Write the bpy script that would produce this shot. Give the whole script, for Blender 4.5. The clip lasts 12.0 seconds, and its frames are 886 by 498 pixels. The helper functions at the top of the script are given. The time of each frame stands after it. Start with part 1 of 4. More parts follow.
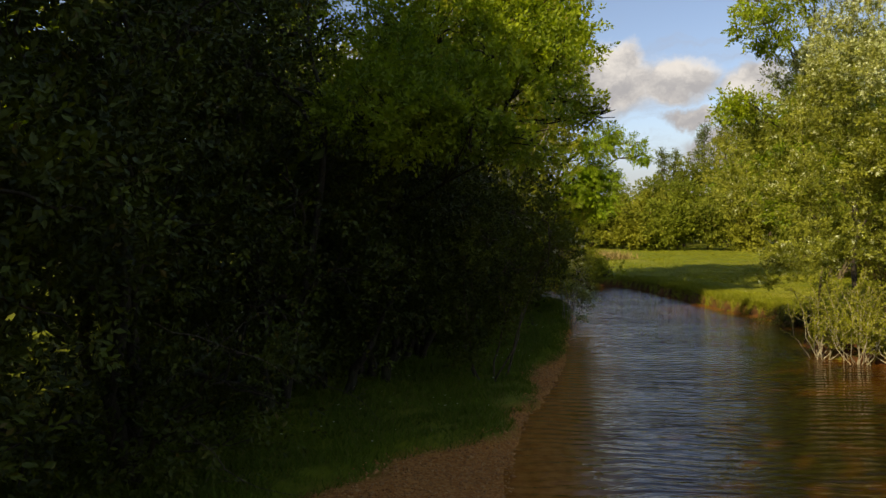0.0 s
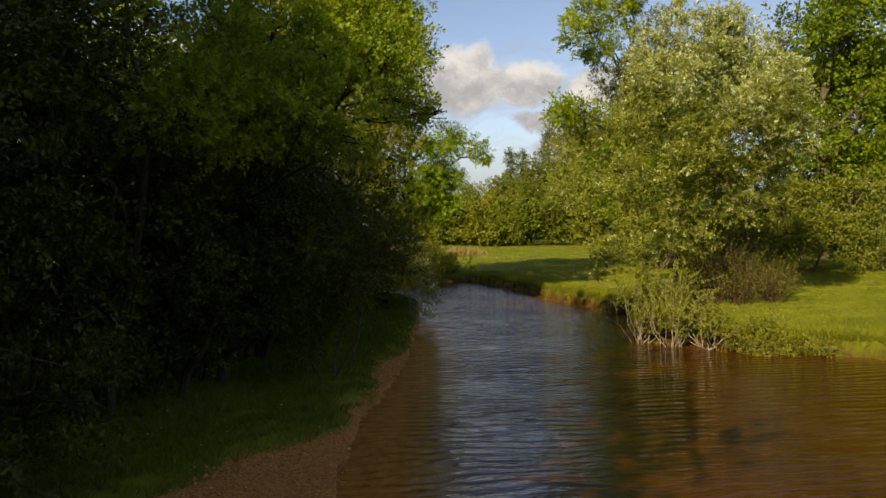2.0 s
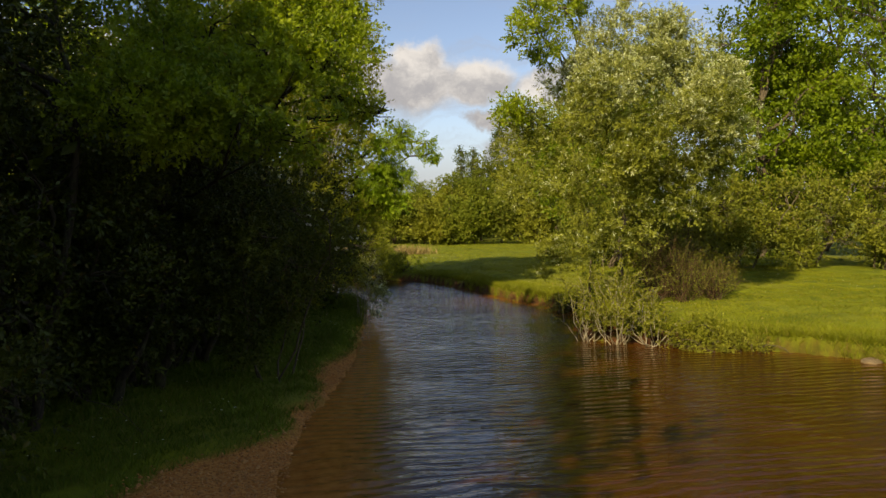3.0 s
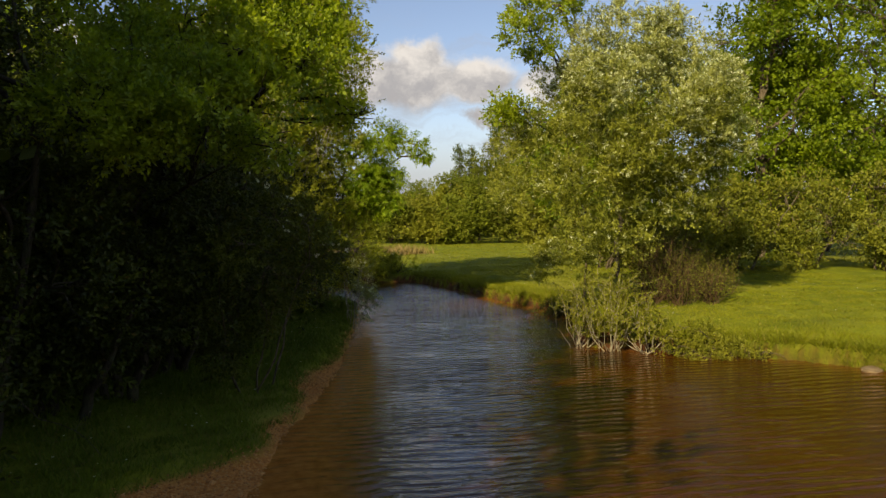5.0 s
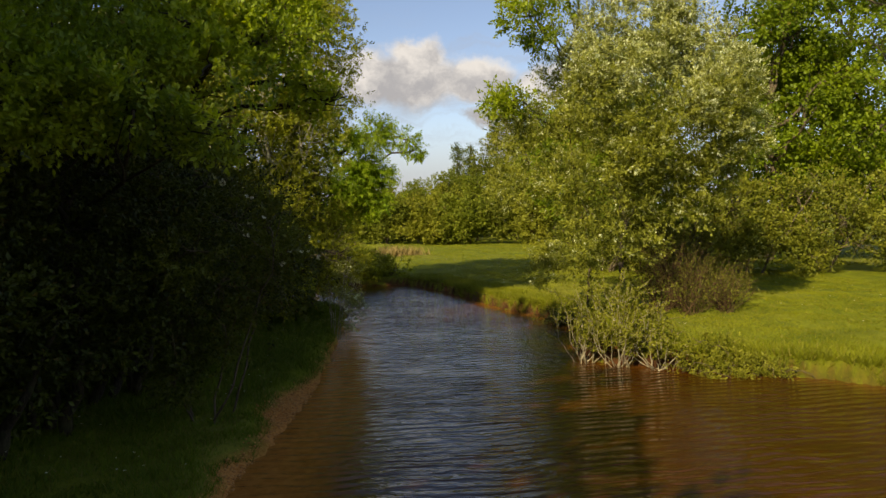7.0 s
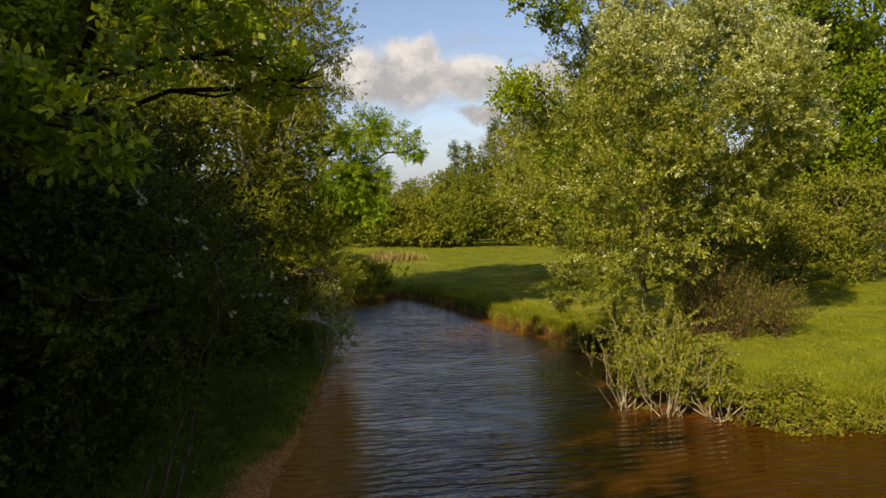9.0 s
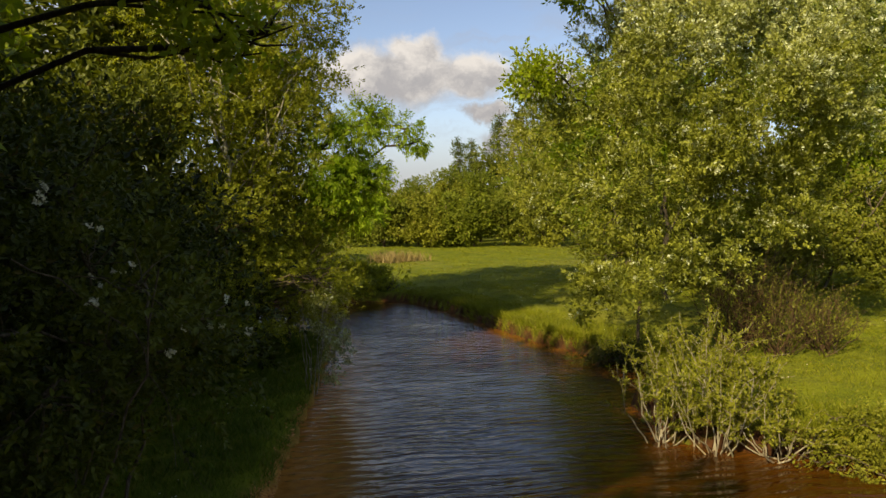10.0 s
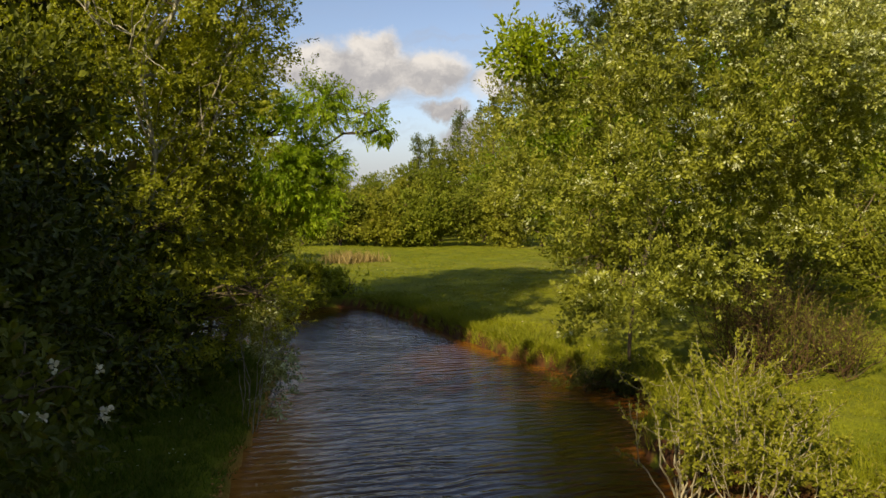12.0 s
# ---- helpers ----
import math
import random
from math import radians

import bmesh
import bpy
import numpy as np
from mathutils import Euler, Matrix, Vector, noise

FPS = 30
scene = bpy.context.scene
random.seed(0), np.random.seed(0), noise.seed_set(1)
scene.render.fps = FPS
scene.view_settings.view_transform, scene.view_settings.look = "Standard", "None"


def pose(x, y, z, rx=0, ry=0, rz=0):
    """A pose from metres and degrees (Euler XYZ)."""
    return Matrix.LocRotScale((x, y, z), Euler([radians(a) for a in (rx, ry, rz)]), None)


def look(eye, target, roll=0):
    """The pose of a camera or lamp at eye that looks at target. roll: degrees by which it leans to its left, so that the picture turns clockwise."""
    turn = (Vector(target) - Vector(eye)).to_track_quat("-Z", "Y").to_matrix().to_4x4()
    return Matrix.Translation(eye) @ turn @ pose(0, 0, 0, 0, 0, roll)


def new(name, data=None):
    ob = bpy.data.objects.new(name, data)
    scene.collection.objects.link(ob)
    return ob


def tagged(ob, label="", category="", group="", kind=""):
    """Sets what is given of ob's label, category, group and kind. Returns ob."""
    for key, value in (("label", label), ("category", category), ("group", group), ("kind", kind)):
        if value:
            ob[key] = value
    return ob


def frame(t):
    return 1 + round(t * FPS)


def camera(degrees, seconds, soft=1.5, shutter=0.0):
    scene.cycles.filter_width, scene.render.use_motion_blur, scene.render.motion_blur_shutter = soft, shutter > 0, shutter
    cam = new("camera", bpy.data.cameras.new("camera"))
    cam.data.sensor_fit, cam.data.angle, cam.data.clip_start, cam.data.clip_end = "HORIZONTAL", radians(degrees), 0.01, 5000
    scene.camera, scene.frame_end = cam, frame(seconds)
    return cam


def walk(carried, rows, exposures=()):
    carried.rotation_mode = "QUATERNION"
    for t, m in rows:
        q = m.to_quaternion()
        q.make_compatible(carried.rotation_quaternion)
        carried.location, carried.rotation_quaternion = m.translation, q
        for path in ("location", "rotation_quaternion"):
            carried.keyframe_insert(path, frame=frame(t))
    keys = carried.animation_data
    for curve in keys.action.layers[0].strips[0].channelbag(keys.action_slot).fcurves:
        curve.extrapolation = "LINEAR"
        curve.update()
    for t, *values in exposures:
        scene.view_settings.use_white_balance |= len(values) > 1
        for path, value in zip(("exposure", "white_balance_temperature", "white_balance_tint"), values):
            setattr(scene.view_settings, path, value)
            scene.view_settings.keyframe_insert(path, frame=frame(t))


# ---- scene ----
# ---- camera and walk: seconds, eye, heading (clockwise from +y), pitch, lean to the right ----
cam = camera(62.9, 12.0, soft=1.5)
PATH = [
    (0.0, 0.703, 0.748, 2.165, -3.93, -2.03, -0.10),
    (0.2, 0.728, 0.730, 2.173, -3.36, -2.06, 0.02),
    (0.4, 0.753, 0.712, 2.181, -2.78, -2.08, 0.14),
    (0.5, 0.766, 0.703, 2.185, -0.06, -2.09, 0.20),
    (0.6, 0.772, 0.688, 2.189, 1.54, -2.10, 0.22),
    (0.7, 0.779, 0.673, 2.193, 3.68, -2.11, 0.24),
    (0.8, 0.785, 0.658, 2.198, 6.25, -2.13, 0.26),
    (0.9, 0.792, 0.643, 2.202, 6.83, -2.14, 0.28),
    (1.0, 0.798, 0.628, 2.206, 7.16, -2.15, 0.30),
    (1.5, 0.880, 0.614, 2.177, 7.21, -2.18, 0.40),
    (2.0, 0.944, 0.628, 2.160, 7.27, -2.21, 0.40),
    (2.5, 1.006, 0.668, 2.174, 7.22, -2.32, 0.30),
    (2.6, 1.010, 0.672, 2.175, 7.27, -2.33, 0.32),
    (2.7, 1.014, 0.675, 2.176, 8.07, -2.34, 0.34),
    (2.8, 1.018, 0.679, 2.178, 9.85, -2.36, 0.36),
    (2.9, 1.022, 0.682, 2.179, 10.92, -2.37, 0.38),
    (3.0, 1.026, 0.686, 2.180, 11.11, -2.38, 0.40),
    (5.0, 1.273, 0.971, 2.269, 11.08, -2.55, 0.40),
    (5.5, 1.399, 1.073, 2.255, 11.08, -2.55, 0.40),
    (6.0, 1.482, 1.322, 2.267, 11.20, -2.58, 0.30),
    (6.5, 1.563, 1.666, 2.295, 11.14, -2.61, 0.30),
    (7.0, 1.628, 2.086, 2.302, 11.14, -2.61, 0.30),
    (9.0, 1.897, 4.189, 2.516, 11.46, -2.78, 0.70),
    (9.5, 2.002, 4.847, 2.531, 11.41, -2.78, 0.60),
    (10.0, 2.108, 5.523, 2.550, 11.29, -2.92, 0.50),
    (10.2, 2.156, 5.827, 2.546, 11.07, -2.93, 0.66),
    (10.4, 2.204, 6.131, 2.543, 10.73, -2.95, 0.82),
    (10.5, 2.228, 6.283, 2.541, 9.98, -2.95, 0.90),
    (11.0, 2.265, 6.802, 2.553, 9.40, -2.92, 0.50),
    (11.5, 2.350, 7.172, 2.539, 9.28, -2.98, 0.50),
    (11.7, 2.333, 7.178, 2.551, 9.36, -3.03, 0.22),
    (11.8, 2.324, 7.180, 2.556, 10.09, -3.05, 0.08),
    (11.9, 2.316, 7.183, 2.562, 12.10, -3.07, -0.06),
    (12.0, 2.307, 7.186, 2.568, 14.71, -3.10, -0.20),
]
walk(cam, [(t, pose(x, y, z, 90 + pitch, 0, -heading) @ pose(0, 0, 0, 0, 0, -lean))
           for t, x, y, z, heading, pitch, lean in PATH],
     exposures=[(0.0, 0.47, 7350, 9), (12.0, 0.47, 7350, 9)])

# ---- world, sun ----
SUN_EL = radians(31)
SUN_TO = Vector((-0.70 * math.cos(SUN_EL), -0.714 * math.cos(SUN_EL), math.sin(SUN_EL))).normalized()


class Nodes:
    """A short way to write node trees."""

    def __init__(self, tree):
        self.tree = tree
        tree.nodes.clear()

    def add(self, kind, out=None, props=None, **sockets):
        n = self.tree.nodes.new(kind)
        for key, value in (props or {}).items():
            setattr(n, key, value)
        for key, value in sockets.items():
            self.put(n, key, value)
        return n if out is None else n.outputs[out]

    def put(self, n, key, value):
        name = key.replace("_", " ")
        socket = n.inputs[int(key[1:])] if key[0] == "i" and key[1:].isdigit() else n.inputs[name]
        if isinstance(value, bpy.types.NodeSocket):
            self.tree.links.new(value, socket)
        else:
            socket.default_value = value

    def math(self, op, a, b=0.0, c=0.0, clamp=False):
        return self.add("ShaderNodeMath", 0, dict(operation=op, use_clamp=clamp), i0=a, i1=b, i2=c)

    def mix(self, fac, a, b, blend="MIX"):
        n = self.add("ShaderNodeMix", None, dict(data_type="RGBA", blend_type=blend))
        self.put(n, "i0", fac), self.put(n, "i6", a), self.put(n, "i7", b)
        return n.outputs[2]

    def noise(self, vector, scale, detail=3.0, rough=0.55, out="Fac"):
        return self.add("ShaderNodeTexNoise", out, None, Vector=vector, Scale=scale, Detail=detail, Roughness=rough)

    def span(self, value, a, b, lo=0.0, hi=1.0):
        n = self.add("ShaderNodeMapRange", None, dict(interpolation_type="SMOOTHSTEP"))
        for k, v in enumerate((value, a, b, lo, hi)):
            self.put(n, "i%d" % k, v)
        return n.outputs[0]

    def stretch(self, vector, x, y, z):
        return self.add("ShaderNodeMapping", 0, None, Vector=vector, Scale=(x, y, z))


world = bpy.data.worlds.new("sky")
scene.world = world
world.use_nodes = True
w = Nodes(world.node_tree)
sky = w.add("ShaderNodeTexSky", 0, dict(sky_type="NISHITA", sun_disc=False, sun_elevation=SUN_EL,
            sun_rotation=math.atan2(SUN_TO.x, SUN_TO.y) % (2 * math.pi), air_density=1.0, dust_density=0.6, ozone_density=3.0))
way = w.add("ShaderNodeTexCoord", "Generated")
bent = w.add("ShaderNodeVectorMath", 0, dict(operation="ADD"), i0=way,
             i1=w.add("ShaderNodeVectorMath", 0, dict(operation="SCALE"),
                      i0=w.add("ShaderNodeVectorMath", 0, dict(operation="SUBTRACT"), i0=w.noise(way, 13.0, 6.0, 0.6, "Color"), i1=(0.5, 0.5, 0.5)),
                      Scale=0.075))


def cloud(x, y, z, rx, rz, soft=0.45):
    """A cumulus heap: one soft ellipse of directions round (x, y, z)."""
    d = w.add("ShaderNodeVectorMath", 0, dict(operation="SUBTRACT"), i0=bent, i1=(x, y, z))
    d = w.add("ShaderNodeVectorMath", 0, dict(operation="MULTIPLY"), i0=d, i1=(1 / rx, 1 / rx, 1 / rz))
    return w.span(w.add("ShaderNodeVectorMath", "Value", dict(operation="LENGTH"), i0=d), 1.0, 1.0 - soft)


heaps = [cloud(0.155, 0.967, 0.184, 0.105, 0.050, 0.55), cloud(0.085, 0.976, 0.182, 0.085, 0.046, 0.55), cloud(0.235, 0.955, 0.182, 0.060, 0.034, 0.5), cloud(0.160, 0.961, 0.215, 0.055, 0.030, 0.5),
         cloud(0.256, 0.957, 0.136, 0.034, 0.018), cloud(0.330, 0.935, 0.172, 0.062, 0.035), cloud(0.290, 0.950, 0.100, 0.050, 0.030),
         cloud(-0.30, 0.930, 0.200, 0.20, 0.050), cloud(0.85, 0.480, 0.260, 0.20, 0.060), cloud(-0.75, 0.500, 0.330, 0.28, 0.070),
         cloud(0.80, -0.30, 0.400, 0.30, 0.090)]
cover = heaps[0]
for h in heaps[1:]:
    cover = w.math("MAXIMUM", cover, h)
part_z = w.add("ShaderNodeSeparateXYZ", None, None, Vector=way).outputs[2]
veil = w.math("MULTIPLY", w.span(w.noise(w.stretch(bent, 1.0, 1.0, 7.0), 5.0, 5.0, 0.6), 0.40, 0.70), w.span(part_z, 0.30, 0.18, 0.12, 0.55))
haze = w.span(part_z, 0.15, 0.02, 0.0, 0.85)
pale = w.math("MAXIMUM", veil, haze)
rise = w.math("ADD", w.math("MULTIPLY", part_z, 2.5), w.noise(w.stretch(bent, 1.0, 1.0, 1.6), 15.0, 5.0, 0.6))
shade = w.span(rise, 0.78, 1.12)
cloud_colour = w.mix(shade, (3.0, 3.05, 3.4, 1), (5.6, 5.5, 5.6, 1))
sky = w.mix(1.0, sky, (1.14, 1.02, 1.05, 1), "MULTIPLY")
colour = w.mix(pale, sky, (2.9, 3.2, 4.0, 1))
colour = w.mix(cover, colour, cloud_colour)
w.add("ShaderNodeOutputWorld", None, None, Surface=w.add("ShaderNodeBackground", 0, None, Color=colour, Strength=0.105))

sun = new("sun", bpy.data.lights.new("sun", "SUN"))
sun.data.energy, sun.data.angle, sun.data.color = 5.0, radians(0.53), (1.0, 0.87, 0.56)
sun.matrix_world = look(SUN_TO * 60, (0, 0, 0))


# ---- materials ----
def material(name):
    m = bpy.data.materials.new(name)
    m.use_nodes = True
    return m, Nodes(m.node_tree)


def leaf_material(name, dark, light, thin=0.35, rough=0.5, gloss=0.35, patch=1.2, single=0.5, silver=0.0):
    """Foliage: two greens by leaf and by patch, a share of leaves turned to their pale underside, part of the light passing through."""
    m, n = material(name)
    place = n.add("ShaderNodeTexCoord", "Object")
    by_leaf = n.add("ShaderNodeNewGeometry", "Random Per Island")
    by_patch = n.noise(place, patch, 3.0)
    mixed = n.math("MULTIPLY_ADD", by_leaf, single, n.span(by_patch, 0.36, 0.64, 0.0, 1.0 - single))
    colour = n.mix(mixed, (*dark, 1), (*light, 1))
    if silver:
        turned = n.math("MULTIPLY", n.span(n.noise(place, 5.5, 2.0), 0.66 - 0.4 * silver, 0.74 - 0.4 * silver), n.span(by_leaf, 0.25, 0.4, 0.15, 0.85))
        colour = n.mix(turned, colour, (0.70, 0.74, 0.52, 1))
    brown = n.span(by_leaf, 0.965, 0.99, 0.0, 0.0 if silver else 1.0)
    colour = n.mix(n.math("MULTIPLY", brown, 0.6), colour, (0.16, 0.10, 0.03, 1))
    fine = n.noise(place, 60.0, 2.0)
    surface = n.add("ShaderNodeBsdfPrincipled", 0, None, Base_Color=colour, Roughness=rough, Specular_IOR_Level=gloss,
                    Normal=n.add("ShaderNodeBump", 0, None, Height=fine, Strength=0.35, Distance=0.01))
    lit = n.mix(1.0, colour, (1.35, 1.35, 0.55, 1), "MULTIPLY")
    out = n.add("ShaderNodeMixShader", 0, None, i0=thin, i1=surface, i2=n.add("ShaderNodeBsdfTranslucent", 0, None, Color=lit))
    n.add("ShaderNodeOutputMaterial", None, None, Surface=out)
    return m


def bark_material(name, a, b, scale=9.0, lift=0.02):
    m, n = material(name)
    place = n.add("ShaderNodeTexCoord", "Object")
    long = n.noise(n.stretch(place, 4.0, 4.0, 0.7), scale, 6.0, 0.65)
    spots = n.noise(place, 3.0, 4.0)
    colour = n.mix(n.span(long, 0.35, 0.65), (*a, 1), (*b, 1))
    colour = n.mix(n.span(spots, 0.55, 0.7, 0.0, 0.5), colour, (0.10, 0.12, 0.05, 1))
    n.add("ShaderNodeOutputMaterial", None, None, Surface=n.add("ShaderNodeBsdfPrincipled", 0, None, Base_Color=colour, Roughness=0.85,
          Specular_IOR_Level=0.2, Normal=n.add("ShaderNodeBump", 0, None, Height=long, Strength=0.8, Distance=lift)))
    return m


LEAF_OAK = leaf_material("oak_leaf", (0.085, 0.140, 0.009), (0.36, 0.43, 0.022), 0.45)
# leaf green lowered so that its colour carries deep shade
LEAF_SHADE_DARK = leaf_material("shade_darkened_leaf", (0.008, 0.014, 0.0013), (0.098, 0.122, 0.0090), 0.22, 0.5, 0.25, 1.8, 0.45)
LEAF_MID = leaf_material("thorn_leaf", (0.034, 0.048, 0.005), (0.15, 0.170, 0.016), 0.28, 0.5, 0.25)
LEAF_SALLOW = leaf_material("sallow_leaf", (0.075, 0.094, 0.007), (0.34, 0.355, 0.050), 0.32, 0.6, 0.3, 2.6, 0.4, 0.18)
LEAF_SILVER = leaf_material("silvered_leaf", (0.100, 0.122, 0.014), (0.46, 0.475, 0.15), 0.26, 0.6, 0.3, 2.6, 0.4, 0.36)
LEAF_SAPLING = leaf_material("sapling_leaf", (0.115, 0.130, 0.009), (0.34, 0.338, 0.040), 0.4, 0.55, 0.3, 3.0)
LEAF_LIME = leaf_material("bright_leaf", (0.150, 0.250, 0.010), (0.42, 0.52, 0.030), 0.5)
LEAF_BIRCH = leaf_material("birch_leaf", (0.105, 0.130, 0.010), (0.36, 0.375, 0.030), 0.45)
LEAF_WOOD = leaf_material("wood_leaf", (0.072, 0.120, 0.005), (0.22, 0.285, 0.011), 0.4, 0.55, 0.3, 0.5)
LEAF_HEDGE = leaf_material("hedge_leaf", (0.085, 0.108, 0.010), (0.275, 0.28, 0.030), 0.35, 0.55, 0.3, 0.7)
LEAF_FAR = leaf_material("far_leaf", (0.095, 0.125, 0.010), (0.245, 0.275, 0.030), 0.35, 0.6, 0.2, 0.3)
LEAF_FAR_OLIVE = leaf_material("far_olive_leaf", (0.075, 0.102, 0.009), (0.20, 0.215, 0.026), 0.35, 0.6, 0.2, 0.3)
LEAF_FAR_GOLD = leaf_material("far_golden_leaf", (0.125, 0.145, 0.012), (0.31, 0.31, 0.040), 0.35, 0.6, 0.2, 0.3)
LEAF_FIR = leaf_material("fir_needle", (0.055, 0.080, 0.018), (0.12, 0.155, 0.035), 0.2, 0.6, 0.2, 0.3)
LEAF_REED = leaf_material("reed_leaf", (0.20, 0.15, 0.06), (0.38, 0.29, 0.13), 0.3, 0.7, 0.2)
PETAL = leaf_material("petal", (0.55, 0.53, 0.45), (0.80, 0.78, 0.72), 0.3, 0.6, 0.2)
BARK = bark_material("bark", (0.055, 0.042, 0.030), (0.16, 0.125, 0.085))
# darker copy of the bark above, with shade put into its colour
BARK_SHADE_DARK = bark_material("shade_darkened_bark", (0.022, 0.018, 0.013), (0.065, 0.052, 0.036))
BARK_BIRCH = bark_material("birch_bark", (0.20, 0.18, 0.13), (0.46, 0.43, 0.35))
BARK_GREY = bark_material("pale_bark", (0.18, 0.15, 0.105), (0.40, 0.36, 0.27))
BARK_RED = bark_material("red_twig_bark", (0.045, 0.027, 0.015), (0.135, 0.080, 0.042))


def grass_material(name, dark, light, dry):
    m, n = material(name)
    place = n.add("ShaderNodeTexCoord", "Object")
    r = n.add("ShaderNodeNewGeometry", "Random Per Island")
    colour = n.mix(n.math("MULTIPLY_ADD", r, 0.6, n.span(n.noise(place, 0.7, 4.0), 0.35, 0.65, 0.0, 0.4)), (*dark, 1), (*light, 1))
    colour = n.mix(n.span(r, 0.90, 0.97, 0.0, 0.8), colour, (*dry, 1))
    surface = n.add("ShaderNodeBsdfPrincipled", 0, None, Base_Color=colour, Roughness=0.6, Specular_IOR_Level=0.25)
    n.add("ShaderNodeOutputMaterial", None, None, Surface=n.add("ShaderNodeMixShader", 0, None, i0=0.35, i1=surface,
          i2=n.add("ShaderNodeBsdfTranslucent", 0, None, Color=colour)))
    return m


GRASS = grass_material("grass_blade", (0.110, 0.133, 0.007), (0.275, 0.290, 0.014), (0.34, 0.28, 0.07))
# the same grass for the left bank, its colour lowered to imitate shade
GRASS_SHADE_DARK = grass_material("shade_darkened_grass_blade", (0.066, 0.108, 0.007), (0.18, 0.245, 0.013), (0.26, 0.21, 0.06))


def ground_material():
    m, n = material("ground")
    place = n.add("ShaderNodeTexCoord", "Object")
    gravel = n.add("ShaderNodeAttribute", "Fac", dict(attribute_name="gravel"))
    earth = n.add("ShaderNodeAttribute", "Fac", dict(attribute_name="earth"))
    wide, mid, fine = n.noise(place, 0.16, 4.0), n.noise(place, 1.3, 5.0, 0.6), n.noise(place, 26.0, 4.0, 0.7)
    turf = n.mix(n.span(mid, 0.3, 0.7), (0.106, 0.132, 0.007, 1), (0.212, 0.238, 0.012, 1))
    turf = n.mix(n.span(wide, 0.45, 0.72, 0.0, 0.6), turf, (0.26, 0.24, 0.045, 1))
    turf = n.mix(n.span(fine, 0.35, 0.75, 0.0, 0.55), turf, (0.060, 0.075, 0.010, 1))
    cell = n.add("ShaderNodeTexVoronoi", "Color", None, Vector=place, Scale=38.0)
    pebble = n.mix(n.add("ShaderNodeSeparateColor", 0, None, Color=cell), (0.42, 0.155, 0.032, 1), (0.64, 0.30, 0.085, 1))
    soil = n.mix(n.span(n.noise(place, 5.0, 6.0, 0.65), 0.3, 0.7), (0.034, 0.014, 0.006, 1), (0.105, 0.043, 0.017, 1))
    colour = n.mix(gravel, turf, pebble)
    colour = n.mix(n.math("MULTIPLY", earth, n.span(n.noise(place, 3.0, 5.0), 0.3, 0.5)), colour, soil)
    height = n.math("ADD", n.math("MULTIPLY", fine, 0.6), n.math("MULTIPLY", n.noise(place, 110.0, 3.0), 0.5))
    n.add("ShaderNodeOutputMaterial", None, None, Surface=n.add("ShaderNodeBsdfPrincipled", 0, None, Base_Color=colour, Roughness=0.9,
          Specular_IOR_Level=0.15, Normal=n.add("ShaderNodeBump", 0, None, Height=height, Strength=0.9, Distance=0.03)))
    return m


def water_material():
    """Peaty water: a brown body under a rippled, shining skin."""
    m, n = material("peaty_water")
    place = n.add("ShaderNodeTexCoord", "Object")
    warp = n.add("ShaderNodeVectorMath", 0, dict(operation="ADD"), i0=place,
                 i1=n.add("ShaderNodeVectorMath", 0, dict(operation="SCALE"), i0=n.noise(place, 0.7, 2.0, 0.5, "Color"), Scale=0.45))
    crest = n.add("ShaderNodeTexWave", "Fac", dict(wave_type="BANDS", bands_direction="Y", wave_profile="SIN"), Vector=n.stretch(warp, 0.8, 1.0, 1.0),
                  Scale=1.8, Distortion=3.2, Detail=2.0, Detail_Scale=1.4, Detail_Roughness=0.55)
    swell = n.noise(n.stretch(warp, 0.8, 2.6, 1.0), 1.0, 2.0, 0.5)
    ripple = n.noise(n.stretch(warp, 2.6, 10.5, 1.0), 1.0, 3.0, 0.55)
    small = n.noise(n.stretch(warp, 7.0, 25.0, 1.0), 1.0, 2.0, 0.5)
    gust = n.span(n.noise(n.stretch(place, 0.6, 1.0, 1.0), 0.5, 3.0), 0.3, 0.7, 0.55, 1.15)
    height = n.math("MULTIPLY_ADD", ripple, 0.020, n.math("MULTIPLY_ADD", small, 0.0055, n.math("MULTIPLY_ADD", swell, 0.014, n.math("MULTIPLY", crest, 0.0078))))
    height = n.math("MULTIPLY", height, gust)
    silt = n.noise(n.stretch(place, 1.0, 0.5, 1.0), 0.8, 4.0)
    colour = n.mix(n.span(silt, 0.3, 0.7), (0.045, 0.0158, 0.0014, 1), (0.057, 0.0200, 0.0018, 1))
    shallow = n.add("ShaderNodeAttribute", "Fac", dict(attribute_name="shallow"))
    bed = n.mix(n.span(n.noise(place, 7.0, 5.0, 0.65), 0.3, 0.7), (0.29, 0.105, 0.018, 1), (0.45, 0.185, 0.040, 1))
    colour = n.mix(shallow, colour, bed)
    n.add("ShaderNodeOutputMaterial", None, None, Surface=n.add("ShaderNodeBsdfPrincipled", 0, None, Base_Color=colour, Roughness=0.03, IOR=1.333,
          Specular_IOR_Level=0.5, Normal=n.add("ShaderNodeBump", 0, None, Height=height, Strength=1.0, Distance=1.0)))
    return m


